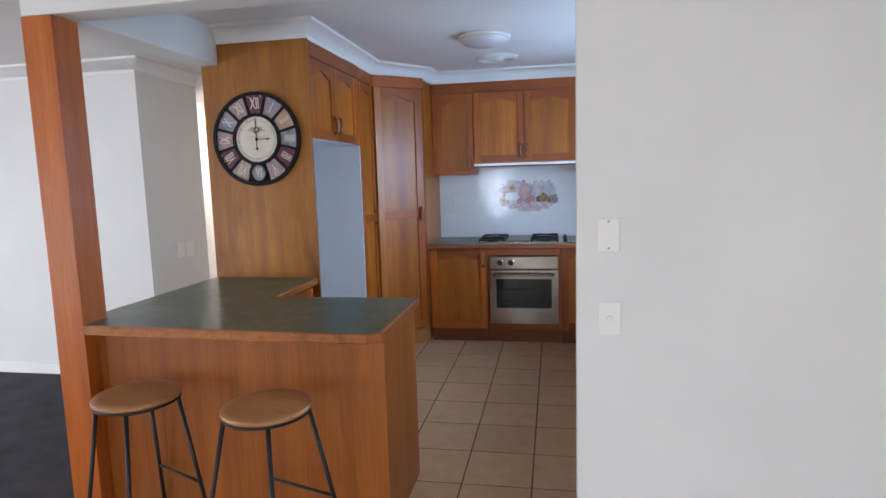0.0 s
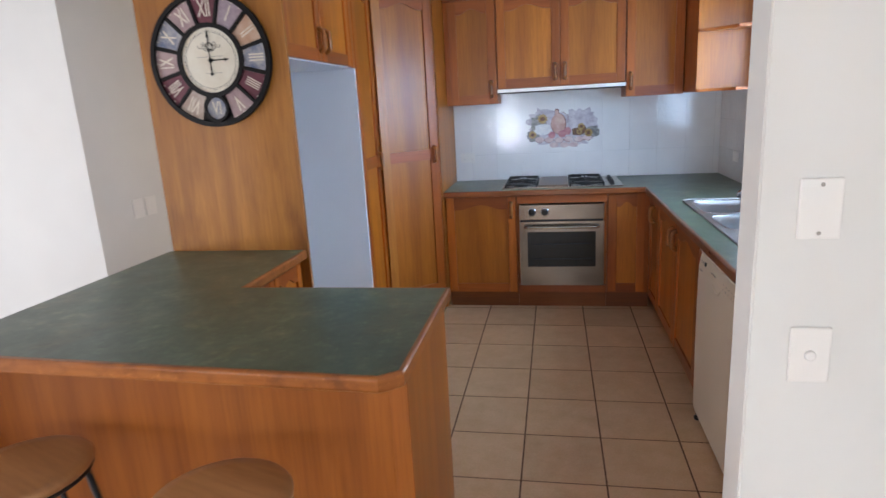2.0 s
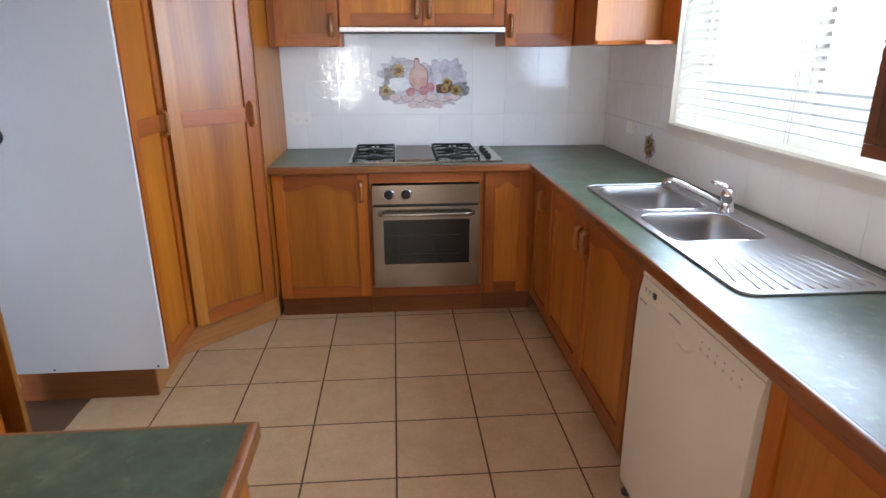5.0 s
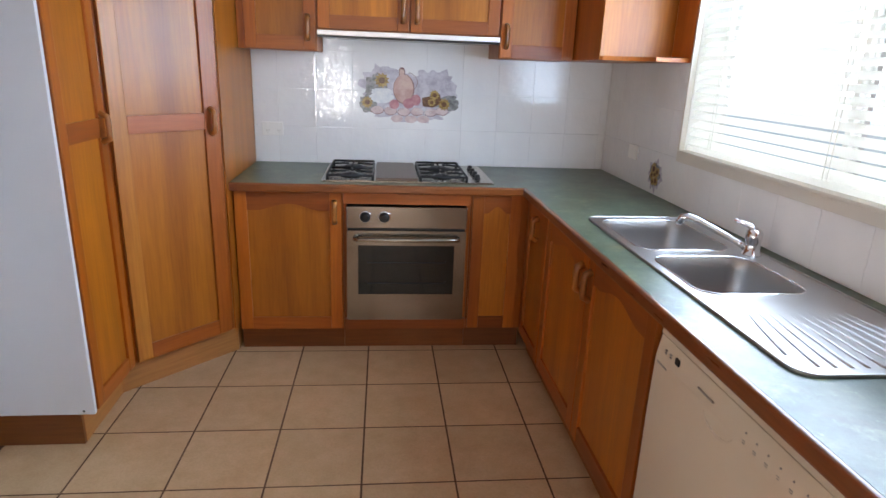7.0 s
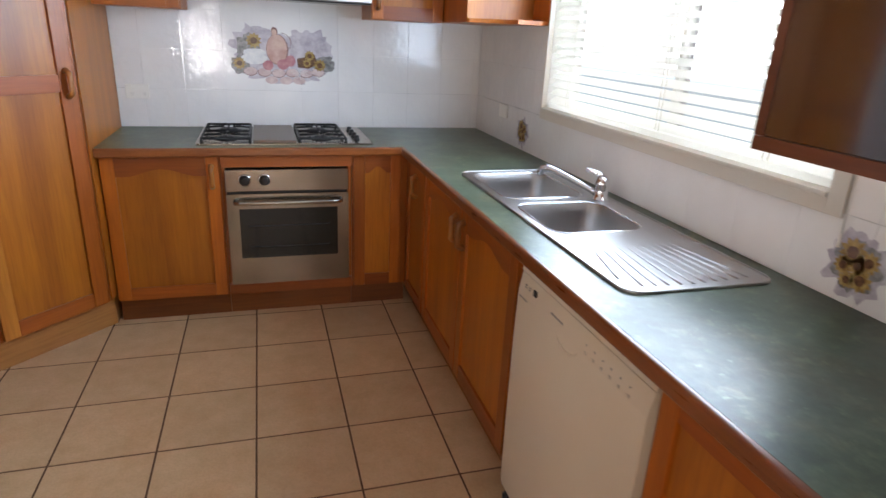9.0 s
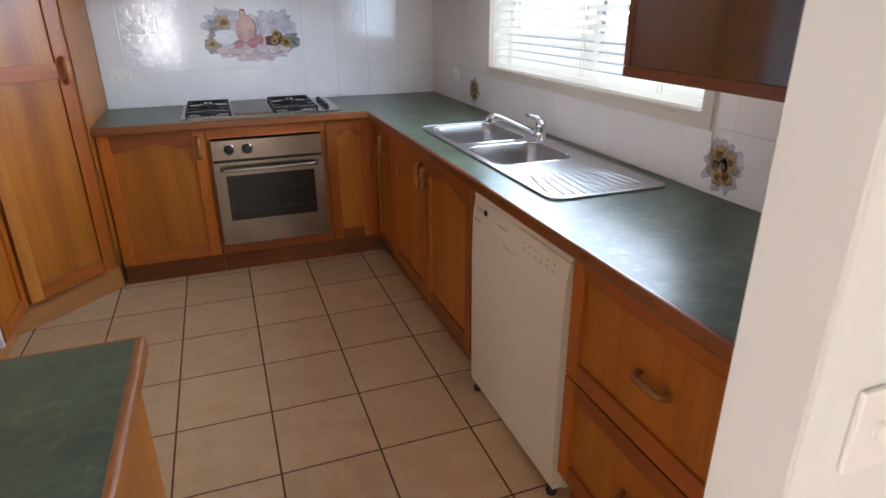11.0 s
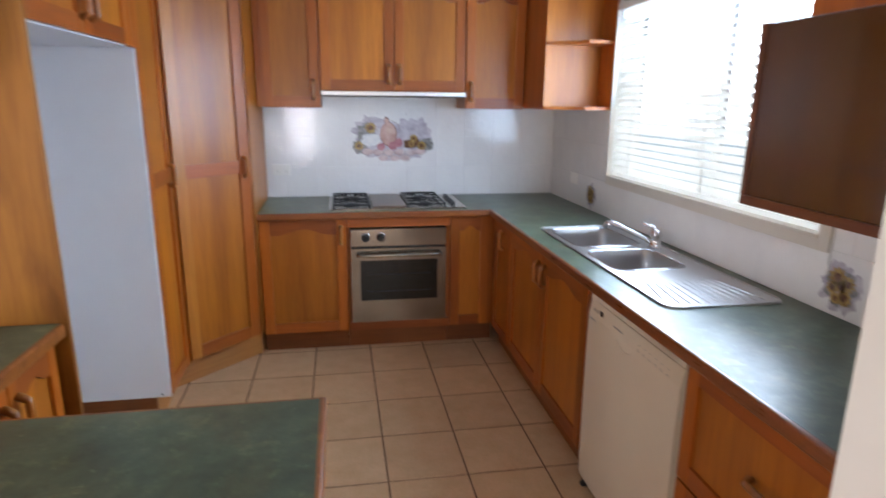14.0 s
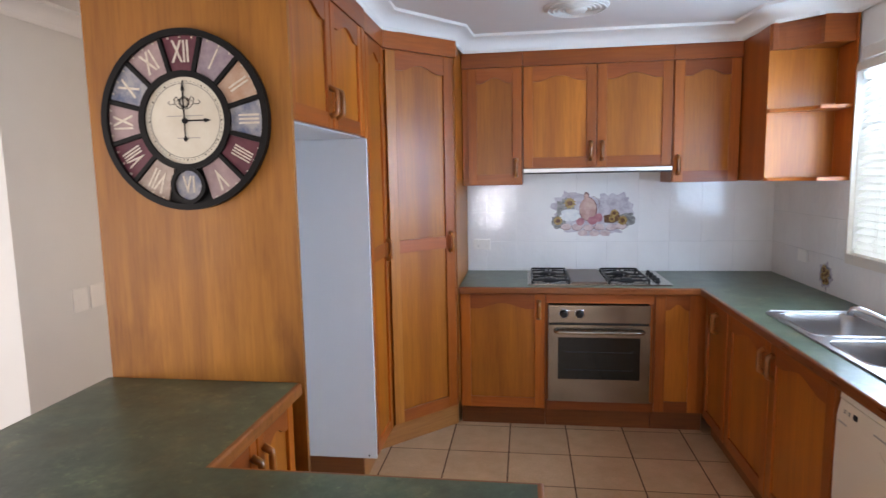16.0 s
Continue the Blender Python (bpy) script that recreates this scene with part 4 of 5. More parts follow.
part("bottom_rail", boxes(((1.49, WY0 + 0.008, 1.134), (1.545, WY1 - 0.008, 1.156)), bevel=0.004), BLIND, blind, "white bottom rail")
TAPE = material("blind_tape", (0.42, 0.43, 0.46), 0.8)[0]
for y in (3.75,):
    part("ladder_tape", boxes(((1.5465, y - 0.010, 1.15), (1.5475, y + 0.010, 1.985)), bevel=0.0), TAPE, blind, "grey woven ladder tape")
for y in (3.30, 3.79, 4.46):
    bm = bmesh.new()
    for x in (1.494, 1.541):
        tube(bm, [(x, y, 1.15), (x, y, 1.985)], 0.0014, 5)
    tube(bm, [(1.4925, y + 0.018, 1.15), (1.4925, y + 0.018, 1.985)], 0.0012, 5)
    part("ladder_cord", bm, WHITE_PLASTIC, blind, "white ladder cords")
bm = bmesh.new()
tube(bm, [(1.460, 3.02, 1.98), (1.460, 3.016, 1.4), (1.462, 3.01, 1.04)], 0.0018, 6)
tube(bm, [(1.462, 3.01, 1.045), (1.462, 3.0098, 1.015)], [0.003, 0.005], 8)
solo("blind_cord", bm, WHITE_PLASTIC, "thin white blind cord hanging beside the window", "cord")
solo("pelmet", boxes(((1.440, 2.9, 2.062), (1.4785, 4.58, 2.12)), bevel=0.004), TRIM, "cream timber batten over the window", "batten")

# ---- stools ----
def stool(x, y, turn, spread, label):
    st = thing("bar_stool", (0, 0, 0), label, "stool", "bar stools")
    bm = bmesh.new()
    lathe(bm, [(0.158, 0.652), (0.163, 0.657), (0.164, 0.667), (0.159, 0.673), (0.130, 0.6735), (0.06, 0.671), (0.02, 0.6705)], 0, 0, 40)
    part("seat", bm, SEAT, st, "round timber seat")
    bm = bmesh.new()
    tube(bm, [(0.155 * math.cos(radians(a)), 0.155 * math.sin(radians(a)), 0.646) for a in range(0, 361, 12)], 0.0065, 8, False)
    part("ring", bm, BLACK_IRON, st, "black steel ring under the seat")
    low = []
    for a in (45, 135, 225, 315):
        c, s = math.cos(radians(a)), math.sin(radians(a))
        bm = bmesh.new()
        tube(bm, [(0.150 * c, 0.150 * s, 0.644), (spread * c, spread * s, 0.004)], 0.0085, 8)
        part("leg", bm, BLACK_IRON, st, "splayed black steel leg")
        low.append((c, s))
    for i in range(4):
        # the footrest sits higher than the three braces
        z = 0.27 if i == 0 else 0.10
        q = 0.15 + (spread - 0.15) * (0.644 - z) / 0.64
        bm = bmesh.new()
        tube(bm, [(q * c, q * s, z) for c, s in (low[i], low[(i + 1) % 4])], 0.006, 8)
        part("foot_rail", bm, BLACK_IRON, st, "black steel foot rail")
    st.matrix_basis = pose(x, y, 0, 0, 0, turn)
    return st


stool(-1.072, 1.855, -23, 0.25, "bar stool with a round timber seat and black legs")
stool(-0.492, 1.800, -17, 0.282, "bar stool with a round timber seat and black legs")

# ---- clock ----
CX, CY, CZ, CR = -1.188, 3.216, 1.741, 0.278
clock = thing("wall_clock", (CX, CY, CZ), "large round vintage wall clock in a black metal frame", "clock")
CM = Matrix.Translation((CX, CY, CZ)) @ Matrix.Rotation(radians(90), 4, "X")


def ring(name, r0, r1, z0, z1, mat, cx=0.0, cy=0.0, label="", segs=56):
    bm = bmesh.new()
    prism(bm, [(cx + r1 * math.cos(2 * math.pi * k / segs), cy + r1 * math.sin(2 * math.pi * k / segs)) for k in range(segs)], z0, z1,
          [[(cx + r0 * math.cos(2 * math.pi * k / segs), cy + r0 * math.sin(2 * math.pi * k / segs)) for k in range(segs)]] if r0 > 0 else [], CM)
    return part(name, bm, mat, clock, label)


def printed(name, a, b, scale=22):
    m, n, l, p = material(name, a, 0.55)
    f = noise_of(n, l, scale, (1, 1, 1), 5, 0.65)
    l.new(ramp_of(n, l, f, [(0.35, a), (0.62, b)]), p.inputs["Base Color"])
    return m


PINK = printed("clock_pink", (0.30, 0.20, 0.21), (0.40, 0.28, 0.27))
BLUE = printed("clock_blue", (0.10, 0.13, 0.22), (0.36, 0.35, 0.36))
WINE = printed("clock_wine", (0.09, 0.012, 0.025), (0.13, 0.025, 0.04))
PEACH = printed("clock_peach", (0.45, 0.26, 0.16), (0.52, 0.36, 0.26))
MAUVE = printed("clock_mauve", (0.24, 0.17, 0.22), (0.36, 0.29, 0.31))
SAND = printed("clock_sand", (0.34, 0.25, 0.20), (0.46, 0.37, 0.31))
FACE = printed("clock_face", (0.62, 0.56, 0.44), (0.70, 0.66, 0.55), 6)
IVORY = printed("clock_numeral", (0.60, 0.52, 0.42), (0.72, 0.66, 0.56), 60)
CLOCK_BLACK = material("clock_black", (0.008, 0.007, 0.007), 0.5)[0]
CLOCK_BLACK.node_tree.nodes["Principled BSDF"].inputs["Specular IOR Level"].default_value = 0.15


def lettering(name, text, size, m, mat, parent, label=""):
    cu = bpy.data.curves.new(name, "FONT")
    cu.body, cu.size, cu.align_x, cu.align_y, cu.extrude, cu.offset = text, size, "CENTER", "CENTER", 0.0006, 0.0009
    tmp = bpy.data.objects.new(name, cu)
    me = bpy.data.meshes.new_from_object(tmp)
    bpy.data.objects.remove(tmp)
    me.transform(m)
    me.transform(Matrix.Translation(-ORIGIN[parent]))
    me.materials.clear()
    me.materials.append(mat)
    ob = new(name, me)
    ob.parent = parent
    ORIGIN[ob] = ORIGIN[parent]
    return tagged(ob, label)


ring("frame", CR - 0.020, CR, 0.002, 0.026, CLOCK_BLACK, label="black metal rim")
ring("inner_frame", 0.134, 0.153, 0.002, 0.022, CLOCK_BLACK, label="black inner ring")
ring("dial", 0.0, 0.1345, 0.002, 0.012, FACE, label="aged cream dial")
ring("backing", 0.1525, CR - 0.0195, 0.001, 0.005, CLOCK_BLACK)
ROMAN = ("XII", "I", "II", "III", "IIII", "V", "VI", "VII", "VIII", "IX", "X", "XI")
TINTS = (WINE, MAUVE, PEACH, BLUE, WINE, PINK, BLUE, SAND, WINE, PINK, BLUE, PINK)
for k in range(12):
    mid = 90 - 30 * k
    if k != 6:
        bm = bmesh.new()
        pts = [(0.1535 * math.cos(radians(a)), 0.1535 * math.sin(radians(a))) for a in np.linspace(mid - 12.0, mid + 12.0, 7)]
        pts += [(0.2605 * math.cos(radians(a)), 0.2605 * math.sin(radians(a))) for a in np.linspace(mid + 13.0, mid - 13.0, 7)]
        prism(bm, pts, 0.0055, 0.012, m=CM)
        tile = part("hour_plate", bm, TINTS[k], clock)
        c, s = math.cos(radians(mid)), math.sin(radians(mid))
        M = CM @ Matrix.Translation((0.207 * c, 0.207 * s, 0.0128)) @ Matrix.Rotation(radians(mid - 90), 4, "Z") @ Matrix.Diagonal((0.78 if len(ROMAN[k]) < 4 else 0.6, 1.5, 1, 1))
        tagged(lettering("numeral", ROMAN[k], 0.062, M, IVORY, tile, "ivory roman numeral " + ROMAN[k]), kind="stuff")
        bm = bmesh.new()
        for o in (-9, 0, 9):
            c2, s2 = math.cos(radians(mid + o)), math.sin(radians(mid + o))
            lathe(bm, [(0.0035, 0.012), (0.003, 0.0145)], 0.2535 * c2, 0.2535 * s2, 8, CM)
        tagged(part("dots", bm, IVORY, tile, "small ivory dots"), "small ivory dots", kind="stuff")
        a = radians(mid - 15)
        if k != 5:
            bm = bmesh.new()
            box(bm, (0.150, -0.007, 0.004), (0.264, 0.007, 0.020), 0.002, CM @ Matrix.Rotation(a, 4, "Z"))
            part("spoke", bm, CLOCK_BLACK, clock)
ring("small_frame", 0.046, 0.058, 0.004, 0.0235, CLOCK_BLACK, 0, -0.2, "black ring round the six")
six = ring("small_plate", 0.0, 0.0465, 0.004, 0.0125, BLUE, 0, -0.2, "small round plate with the six")
lettering("numeral", "VI", 0.062, CM @ Matrix.Translation((0, -0.2, 0.0133)) @ Matrix.Diagonal((0.8, 1.2, 1, 1)), IVORY, six, "ivory roman numeral VI")
# fine printing on the dial
bm = bmesh.new()
for k in range(60):
    a = radians(6 * k)
    r = 0.0016 if k % 5 else 0.003
    lathe(bm, [(r, 0.012), (r, 0.0125)], 0.121 * math.cos(a), 0.121 * math.sin(a), 6, CM)
part("minute_track", bm, CLOCK_BLACK, clock, "dotted minute track")
ring("hairline", 0.1145, 0.1158, 0.012, 0.0124, CLOCK_BLACK)
bm = bmesh.new()
for sgn in (-1, 1):
    tube(bm, [CM @ Vector((sgn * x, y, 0.0125)) for x, y in ((0.004, 0.036), (0.018, 0.040), (0.030, 0.052), (0.034, 0.068), (0.024, 0.074), (0.018, 0.064), (0.026, 0.060))], 0.0014, 5)
    tube(bm, [CM @ Vector((sgn * x, y, 0.0125)) for x, y in ((0.034, 0.052), (0.046, 0.050), (0.054, 0.056), (0.048, 0.062))], 0.0011, 5)
for r in (0.013, 0.017):
    tube(bm, [CM @ Vector((r * math.cos(radians(a)), 0.057 + r * math.sin(radians(a)), 0.0125)) for a in range(0, 361, 24)], 0.0014, 5, False)
part("crest", bm, CLOCK_BLACK, clock, "ornate printed crest")
part("print_line", boxes(((CX - 0.06, CY - 0.0127, CZ + 0.014), (CX + 0.06, CY - 0.0118, CZ + 0.0165)), ((CX - 0.03, CY - 0.0127, CZ - 0.054), (CX + 0.045, CY - 0.0118, CZ - 0.0515))), GREY_PRINT, clock, "unreadable printed script")
bm = bmesh.new()
prism(bm, [(-0.002, -0.065), (0.002, -0.065), (0.0022, 0.09), (0.006, 0.094), (0, 0.122), (-0.006, 0.094), (-0.0022, 0.09)], 0.0165, 0.0178, m=CM)
lathe(bm, [(0.007, 0.0165), (0.006, 0.019)], 0, -0.056, 14, CM)
part("minute_pointer", bm, CLOCK_BLACK, clock, "thin black pointer at twelve")
bm = bmesh.new()
prism(bm, [(-0.002, -0.0026), (0.064, -0.0026), (0.066, -0.007), (0.088, 0), (0.066, 0.007), (0.064, 0.0026), (-0.002, 0.0026)], 0.0145, 0.016, m=CM)
lathe(bm, [(0.009, 0.0122), (0.008, 0.020)], 0, 0, 16, CM)
part("hour_pointer", bm, CLOCK_BLACK, clock, "black pointer at three")

# ---- wall plates, outlets ----
def wall_plate(name, x, z, w, h, label, screws, rocker):
    pl = thing(name, (x, NY1, z), label, "switch")
    part("plate", boxes(((x - w / 2, NY1 - 0.009, z - h / 2), (x + w / 2, NY1 - 0.0005, z + h / 2)), bevel=0.003), WHITE_PLASTIC, pl)
    if screws:
        for s in (-1, 1):
            bm = bmesh.new()
            lathe(bm, [(0.0042, 0), (0.0035, 0.0012)], 0, 0, 10, Matrix.Translation((x, NY1 - 0.009, z + s * 0.4 * h)) @ Matrix.Rotation(radians(90), 4, "X"))
            part("screw", bm, GREY_PRINT, pl, "small screw head")
    if rocker:
        bm = bmesh.new()
        lathe(bm, [(0.011, 0), (0.0105, 0.004), (0.008, 0.006)], 0, 0, 20, Matrix.Translation((x, NY1 - 0.009, z)) @ Matrix.Rotation(radians(90), 4, "X"))
        part("button", bm, WHITE_PLASTIC, pl, "round push button")


wall_plate("wall_plate", 0.744, 1.273, 0.075, 0.116, "blank white wall plate with two screws", True, False)
wall_plate("light_switch", 0.749, 0.978, 0.075, 0.116, "white wall switch with a round button", False, True)
ou = thing("power_outlet", (-0.437, 5.59, 1.083), "white double power outlet on the splashback", "outlet")
part("plate", boxes(((-0.495, 5.582, 1.038), (-0.380, 5.5915, 1.112)), bevel=0.003), WHITE_PLASTIC, ou)
for x in (-0.472, -0.413):
    part("rocker", boxes(((x, 5.579, 1.092), (x + 0.012, 5.5825, 1.108)), bevel=0.001), WHITE_PLASTIC, ou)
    part("socket", boxes(((x + 0.002, 5.5812, 1.062), (x + 0.0045, 5.5828, 1.070)), ((x + 0.014, 5.5812, 1.062), (x + 0.0165, 5.5828, 1.070)), ((x + 0.008, 5.5812, 1.054), (x + 0.0105, 5.5828, 1.061))), GREY_PRINT, ou, "socket slots")
ou = thing("power_outlet", (RIGHT, 5.16, 1.06), "white power outlet on the window wall", "outlet")
part("plate", boxes(((RIGHT - 0.017, 5.08, 1.02), (RIGHT - 0.0085, 5.195, 1.09)), bevel=0.003), WHITE_PLASTIC, ou)
for y, z in ((4.20, 0.952), (4.325, 0.952)):
    ou = thing("power_outlet", (-2.44, y, z), "cream power outlet on the return wall", "outlet", "hall outlets")
    part("plate", boxes(((-2.4395, y - 0.05, z - 0.062), (-2.43, y + 0.05, z + 0.062)), bevel=0.003), WHITE_PLASTIC, ou)
    part("rocker", boxes(((-2.4305, y - 0.02, z - 0.012), (-2.427, y + 0.02, z + 0.012)), bevel=0.001), WHITE_PLASTIC, ou)

# ---- ceiling fittings ----
lamp = thing("ceiling_light", (0.11, 3.94, CEILING), "round white opal ceiling light", "light")
bm = bmesh.new()
lathe(bm, [(0.02, CEILING - 0.070), (0.09, CEILING - 0.064), (0.145, CEILING - 0.048), (0.168, CEILING - 0.026), (0.166, CEILING - 0.018)], 0.11, 3.94, 40)
part("shade", bm, OPAL, lamp, "domed opal shade")
bm = bmesh.new()
lathe(bm, [(0.172, CEILING - 0.0175), (0.174, CEILING - 0.008), (0.170, CEILING - 0.0005)], 0.11, 3.94, 40)
part("base", bm, WHITE_PLASTIC, lamp, "white base ring")
vent = thing("exhaust_fan", (0.125, 4.68, CEILING), "round white ceiling exhaust grille", "fan")
bm = bmesh.new()
lathe(bm, [(0.15, CEILING - 0.012), (0.162, CEILING - 0.010), (0.166, CEILING - 0.0005)], 0.125, 4.68, 40)
part("base", bm, VENT, vent)
for r in (0.07, 0.095, 0.12, 0.145):
    bm = bmesh.new()
    tube(bm, [(0.125 + r * math.cos(radians(a)), 4.68 + r * math.sin(radians(a)), CEILING - 0.016) for a in range(0, 361, 10)], 0.005, 6, False)
    part("grille_ring", bm, VENT, vent)
bm = bmesh.new()
lathe(bm, [(0.02, CEILING - 0.034), (0.045, CEILING - 0.030), (0.055, CEILING - 0.020), (0.055, CEILING - 0.0125)], 0.125, 4.68, 28)
part("cap", bm, VENT, vent)

# ---- painted tiles ----
def paint(name, a, b, scale=40):
    m, n, l, p = material(name, a, 0.12)
    f = noise_of(n, l, scale, (1, 1, 1), 4, 0.65)
    l.new(ramp_of(n, l, f, [(0.35, a), (0.65, b)]), p.inputs["Base Color"])
    return m


P_MAUVE = paint("glaze_mauve", (0.40, 0.36, 0.42), (0.61, 0.58, 0.62), 24)
P_PINK = paint("glaze_pink", (0.44, 0.24, 0.21), (0.62, 0.42, 0.36), 16)
P_ROSE = paint("glaze_rose", (0.36, 0.11, 0.15), (0.52, 0.24, 0.26), 30)
P_WHITE = paint("glaze_white", (0.62, 0.64, 0.66), (0.78, 0.78, 0.76), 30)
P_STONE = paint("glaze_stone", (0.50, 0.36, 0.36), (0.68, 0.55, 0.54), 30)
P_GOLD = paint("glaze_gold", (0.24, 0.13, 0.035), (0.52, 0.36, 0.14), 60)
P_BROWN = paint("glaze_brown", (0.09, 0.04, 0.025), (0.20, 0.10, 0.05), 80)
P_GREEN = paint("glaze_green", (0.13, 0.13, 0.13), (0.36, 0.35, 0.34), 45)
P_LINE = paint("glaze_outline", (0.16, 0.07, 0.07), (0.26, 0.13, 0.12), 60)


def blot(bm, cx, cy, rx, ry, z, ragged, m, n=36, phase=0.0):
    pts = []
    for k in range(n):
        a = 2 * math.pi * k / n
        q = 1 + ragged * (noise.noise(Vector((3 * math.cos(a) + phase, 3 * math.sin(a), phase))) + 0.6 * noise.noise(Vector((9 * math.cos(a), 9 * math.sin(a), phase + 5))))
        pts.append((cx + rx * q * math.cos(a), cy + ry * q * math.sin(a)))
    prism(bm, pts, z, z + 0.0003, m=m)


def blossom(parent, cx, cy, r, z, m, petals=11):
    bm = bmesh.new()
    for k in range(petals):
        a = 2 * math.pi * k / petals + 0.3
        c, s = math.cos(a), math.sin(a)
        w = r * 0.2
        prism(bm, [(cx + 0.25 * r * c - w * 0.6 * s, cy + 0.25 * r * s + w * 0.6 * c), (cx + 0.25 * r * c + w * 0.6 * s, cy + 0.25 * r * s - w * 0.6 * c),
                   (cx + 0.7 * r * c + w * s, cy + 0.7 * r * s - w * c), (cx + r * c, cy + r * s), (cx + 0.7 * r * c - w * s, cy + 0.7 * r * s + w * c)], z, z + 0.0003, m=m)
    f = part("flower", bm, P_GOLD, parent, "yellow painted flower")
    bm = bmesh.new()
    blot(bm, cx, cy, r * 0.42, r * 0.40, z + 0.0005, 0.15, m, 14)
    part("flower_centre", bm, P_BROWN, f)


mural = thing("tile_mural", (0.31, 5.59, 1.13), "painted still life of jugs, stones and flowers on tiles", "tile picture")
MM = Matrix(((1, 0, 0, 0), (0, 0, -1, 5.5905), (0, 1, 0, 0), (0, 0, 0, 1)))
bm = bmesh.new()
blot(bm, 0.20, 1.315, 0.15, 0.115, 0.0, 0.32, MM, 60, 1.0)
blot(bm, 0.44, 1.30, 0.14, 0.12, 0.0001, 0.42, MM, 60, 2.0)
blot(bm, 0.34, 1.20, 0.19, 0.065, 0.0002, 0.42, MM, 60, 3.0)
part("wash", bm, P_MAUVE, mural, "mauve painted wash")
bm = bmesh.new()
blot(bm, 0.135, 1.32, 0.06, 0.07, 0.0005, 0.3, MM, 30, 5.0)
blot(bm, 0.53, 1.24, 0.07, 0.045, 0.0005, 0.4, MM, 30, 6.0)
blot(bm, 0.09, 1.23, 0.05, 0.05, 0.0005, 0.4, MM, 30, 8.0)
part("leaves", bm, P_GREEN, mural, "grey green leaves")
for i, (x, z) in enumerate([(0.14, 1.195), (0.215, 1.192), (0.29, 1.188), (0.365, 1.192), (0.44, 1.19), (0.505, 1.197), (0.25, 1.15), (0.33, 1.148), (0.40, 1.15)]):
    bm = bmesh.new()
    blot(bm, x, z, 0.0345, 0.021, 0.0012 + 0.00004 * i, 0.12, MM, 18, i)
    part("stone", bm, P_STONE, mural, "pinkish painted stone")
bm = bmesh.new()
blot(bm, 0.165, 1.262, 0.068, 0.030, 0.0013, 0.1, MM, 24, 1)
blot(bm, 0.165, 1.292, 0.06, 0.022, 0.0014, 0.2, MM, 24, 2)
part("bowl", bm, P_WHITE, mural, "white fluted bowl")
bm = bmesh.new()
blot(bm, 0.287, 1.312, 0.059, 0.080, 0.0015, 0.03, MM, 40)
blot(bm, 0.275, 1.402, 0.017, 0.027, 0.00152, 0.25, MM, 24, 3)
tube(bm, [MM @ Vector((0.30 + 0.062 * math.cos(radians(q)), 1.35 + 0.052 * math.sin(radians(q)), 0.0012)) for q in range(-60, 81, 14)], 0.0014, 5)
part("outline", bm, P_LINE, mural, "dark painted outline of the jug")
for i, (x, z) in enumerate([(0.14, 1.195), (0.215, 1.192), (0.29, 1.188), (0.365, 1.192), (0.44, 1.19), (0.505, 1.197)]):
    bm = bmesh.new()
    blot(bm, x, z - 0.0015, 0.037, 0.0228, 0.00085, 0.14, MM, 18, i)
    part("stone_outline", bm, P_LINE, mural)
bm = bmesh.new()
blot(bm, 0.285, 1.314, 0.055, 0.076, 0.0019, 0.03, MM, 40)
blot(bm, 0.274, 1.398, 0.013, 0.020, 0.00195, 0.2, MM, 24, 3)
part("jug", bm, P_PINK, mural, "round pink jug with a narrow neck")
bm = bmesh.new()
blot(bm, 0.315, 1.235, 0.032, 0.028, 0.0021, 0.05, MM, 20)
blot(bm, 0.355, 1.255, 0.028, 0.030, 0.0022, 0.08, MM, 20)
blot(bm, 0.235, 1.228, 0.028, 0.026, 0.0021, 0.05, MM, 20)
part("fruit", bm, P_ROSE, mural, "rose coloured fruit")
bm = bmesh.new()
prism(bm, [(0.395, 1.222), (0.39, 1.268), (0.49, 1.29), (0.50, 1.24), (0.45, 1.216)], 0.0021, 0.0024, m=MM)
part("basket", bm, P_BROWN, mural, "brown basket")
bm = bmesh.new()
for i in range(9):
    a = radians(200 + i * 18)
    tube(bm, [MM @ Vector((0.405, 1.215, 0.0025)), MM @ Vector((0.405 + 0.055 * math.cos(a), 1.215 + 0.06 * math.sin(a), 0.0025))], [0.002, 0.0008], 5)
part("herbs", bm, P_WHITE, mural, "pale herb stalks")
for x, z, r in ((0.165, 1.355, 0.042), (0.085, 1.235, 0.034), (0.46, 1.285, 0.03), (0.515, 1.235, 0.036), (0.445, 1.245, 0.024)):
    blossom(mural, x, z, r, 0.0026, MM)


def flower_tile(y, z, r, label):
    t = thing("flower_tile", (RIGHT - 0.009, y, z), label, "tile picture", "flower tiles")
    M = Matrix(((0, 0, -1, RIGHT - 0.0095), (-1, 0, 0, y), (0, 1, 0, z), (0, 0, 0, 1)))
    bm = bmesh.new()
    blot(bm, 0, 0, r * 0.95, r, 0.0, 0.4, M, 40, y)
    part("wash", bm, P_MAUVE, t, "grey painted wash")
    bm = bmesh.new()
    for i in range(7):
        a = 2 * math.pi * i / 7
        blot(bm, 0.55 * r * math.cos(a), 0.6 * r * math.sin(a), r * 0.3, r * 0.22, 0.0005 + 0.00005 * i, 0.35, M, 18, i)
    part("leaves", bm, P_GREEN, t, "grey green leaves")
    for dx, dz, q in ((-0.22, 0.38, 0.46), (0.34, 0.22, 0.36), (0.22, -0.36, 0.40), (-0.42, -0.08, 0.32), (-0.20, -0.48, 0.28), (0.02, 0.02, 0.30)):
        blossom(t, dx * r, dz * r, q * r, 0.0012, M, 10)


flower_tile(4.868, 0.983, 0.072, "small painted sunflower posy on a wall tile")
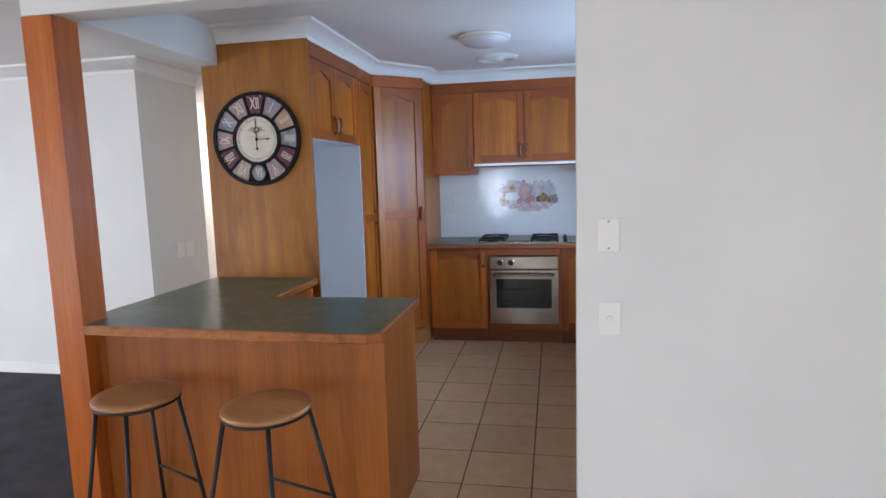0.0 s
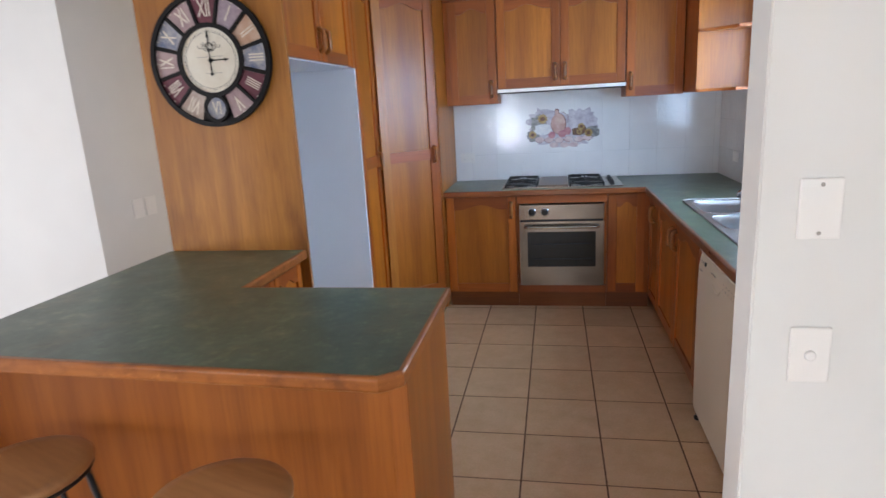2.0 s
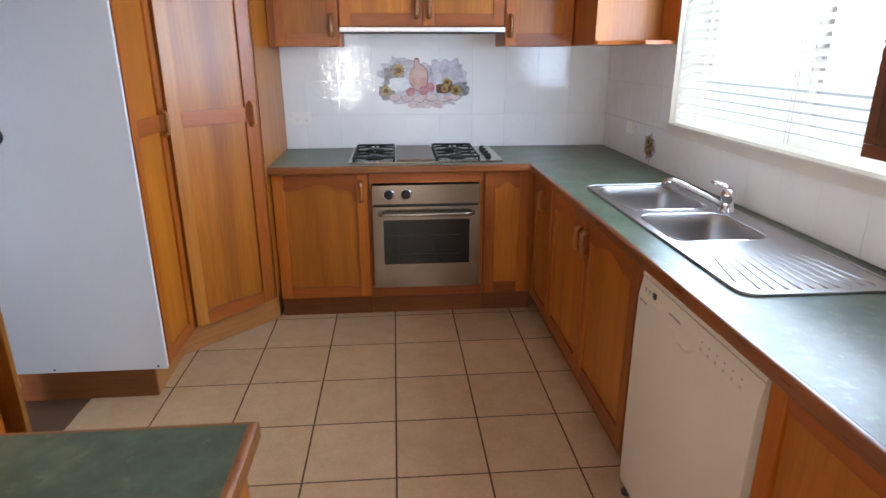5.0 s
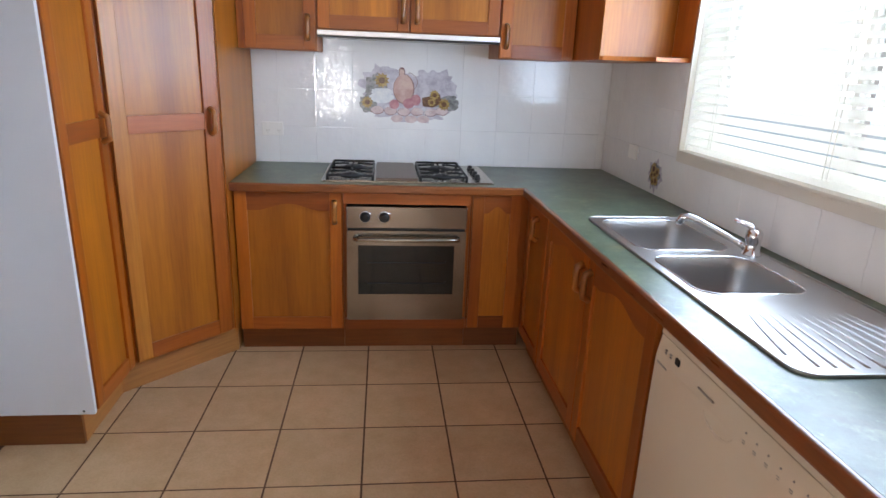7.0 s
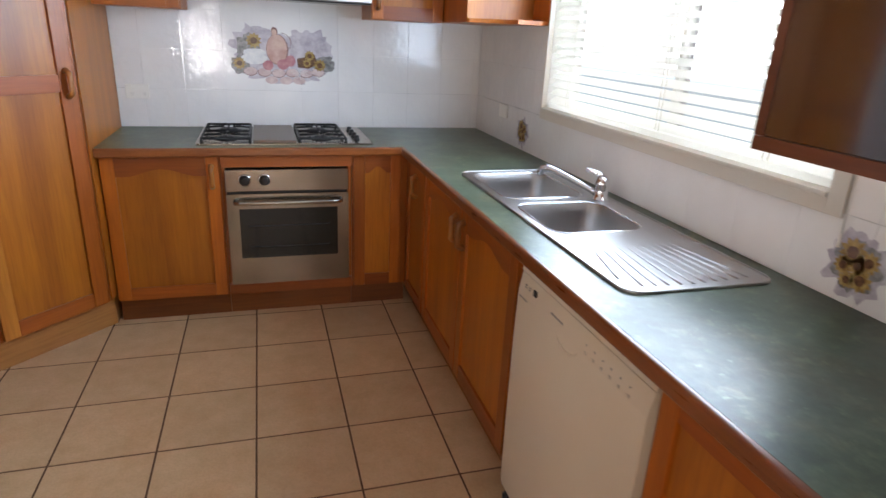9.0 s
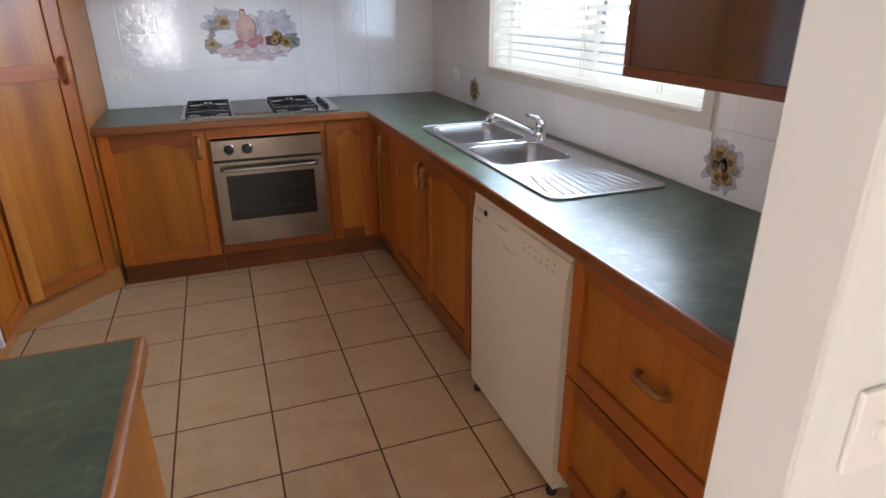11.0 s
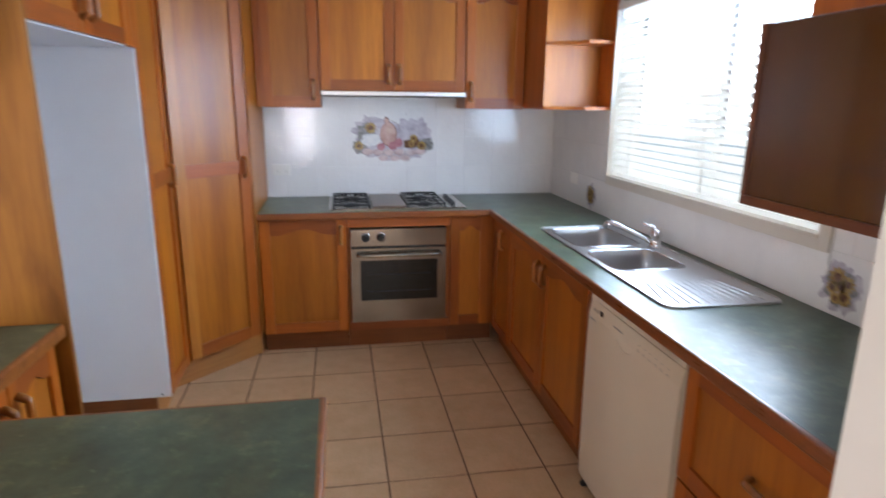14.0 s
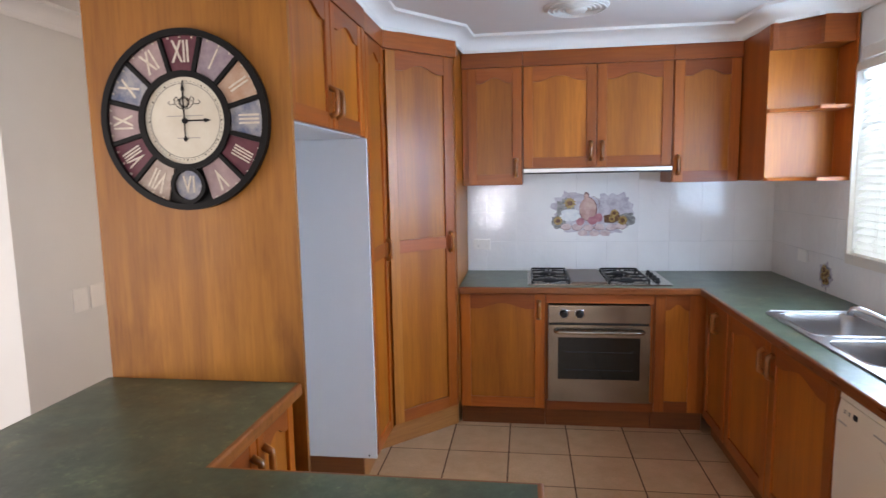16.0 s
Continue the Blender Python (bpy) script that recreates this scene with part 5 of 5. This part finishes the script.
flower_tile(2.958, 0.985, 0.078, "painted sunflower posy on a wall tile beside the window")

# ---- splashback tiles ----
def tile_mesh(name, w, h, t, m, mat, bev=0.0005):
    bm = bmesh.new()
    prism(bm, [(0, 0), (w, 0), (w, h), (0, h)], 0, t - bev)
    top_ring = [bm.verts.new(c) for c in ((bev, bev, t), (w - bev, bev, t), (w - bev, h - bev, t), (bev, h - bev, t))]
    low = [v for v in bm.verts if abs(v.co.z - (t - bev)) < 1e-6]
    low = [min(low, key=lambda v: (v.co.x - c.co.x) ** 2 + (v.co.y - c.co.y) ** 2) for c in top_ring]
    bmesh.ops.delete(bm, geom=[f for f in bm.faces if all(abs(v.co.z - (t - bev)) < 1e-6 for v in f.verts)], context="FACES_ONLY")
    bm.faces.new(top_ring)
    for i in range(4):
        j = (i + 1) % 4
        bm.faces.new((low[i], low[j], top_ring[j], top_ring[i]))
    bmesh.ops.recalc_face_normals(bm, faces=bm.faces[:])
    bmesh.ops.transform(bm, matrix=m, verts=bm.verts[:])
    me = bpy.data.meshes.new(name)
    bm.to_mesh(me)
    bm.free()
    me.materials.append(mat)
    return me


PITCH, GAP = 0.204, 0.0008
MESHES = {}


def lay(parent, name, w, h, t, turn, place, mat):
    key = (name, round(w, 3), round(h, 3), turn)
    if key not in MESHES:
        MESHES[key] = tile_mesh(name, w, h, t, turn_of(turn), mat)
    ob = new(name, MESHES[key])
    ob.parent = parent
    ob.location = place
    return ob


def turn_of(kind):
    if kind == "back":
        return Matrix(((1, 0, 0, 0), (0, 0, -1, 0), (0, 1, 0, 0), (0, 0, 0, 1)))
    if kind == "right":
        return Matrix(((0, 0, -1, 0), (-1, 0, 0, 0), (0, 1, 0, 0), (0, 0, 0, 1)))
    return Matrix()


def cuts(start, lo, hi, pitch):
    """The joints between two ends, for a pitch that passes through start."""
    k = math.ceil((lo - start) / pitch - 1e-6)
    xs = [lo]
    while start + k * pitch < hi - 0.012:
        if start + k * pitch > lo + 0.012:
            xs.append(start + k * pitch)
        k += 1
    return xs + [hi]


sb = solo("splashback_back", boxes(((-0.538, 5.5985, 0.8895), (RIGHT + 0.008, 5.6075, 1.62))), WALL_GROUT, "white glazed square wall tiles behind the cooktop", "splashback", "structure")
zs, xs = cuts(1.092, 0.8895, 1.60, PITCH), cuts(0.005, -0.5375, RIGHT - 0.009, PITCH)
for z0, z1 in zip(zs, zs[1:]):
    for x0, x1 in zip(xs, xs[1:]):
        lay(sb, "tile", x1 - x0 - GAP, z1 - z0 - GAP, 0.0075, "back", (x0 + GAP / 2, 5.5985, z0 + GAP / 2), WALL_TILE)
sr = solo("splashback_window", boxes(((RIGHT - 0.0005, 2.082, 0.8895), (RIGHT + 0.0075, 3.022, 1.495)), ((RIGHT - 0.0005, 3.022, 0.8895), (RIGHT + 0.0075, 4.675, 1.079)), ((RIGHT - 0.0005, 4.675, 0.8895), (RIGHT + 0.0075, 5.598, 1.495))), WALL_GROUT, "white glazed square wall tiles under the window", "splashback", "structure")
ys = cuts(5.59, 2.084, 5.59, PITCH)
for y0, y1 in zip(ys, ys[1:]):
    for z0, z1 in zip(zs, zs[1:]):
        a0, a1, b1 = y0, y1, min(z1, 1.495)
        if b1 - z0 < 0.02:
            continue
        if z0 > 1.0 and a1 > 3.02 and a0 < 4.672:
            if a0 < 3.005:
                a1 = 3.019
            elif a1 > 4.69:
                a0 = 4.673
            else:
                continue
        lay(sr, "tile", a1 - a0 - GAP, b1 - z0 - GAP, 0.0075, "right", (RIGHT - 0.0005, a1 - GAP / 2, z0 + GAP / 2), WALL_TILE)

# ---- floor tiles ----
PX, PY, FG = 0.339, 0.3505, 0.0075
fx, fy = cuts(0.107, NX0 + 0.004, NX1 - 0.002, PX), cuts(4.652, NY0 + 0.002, BACK - 0.002, PY)
rest = bmesh.new()
for x0, x1 in zip(fx, fx[1:]):
    for y0, y1 in zip(fy, fy[1:]):
        if y0 > 5.15 or (x1 < -1.05 and y0 > 2.2) or (x0 > 1.05 and y0 > 2.0):
            continue
        if y0 > 0.4 and -1.3 < x0 < 1.3:
            lay(FLOOR, "tile", x1 - x0 - FG, y1 - y0 - FG, 0.0055, "floor", (x0 + FG / 2, y0 + FG / 2, -0.0055), FLOOR_TILE)
        else:
            box(rest, (x0 + FG / 2, y0 + FG / 2, -0.0055), (x1 - FG / 2, y1 - FG / 2, 0.0))
me = bpy.data.meshes.new("far_tiles")
rest.to_mesh(me)
rest.free()
me.materials.append(FLOOR_TILE)
ft = new("far_tiles", me)
ft.parent = FLOOR
tagged(ft, kind="stuff")
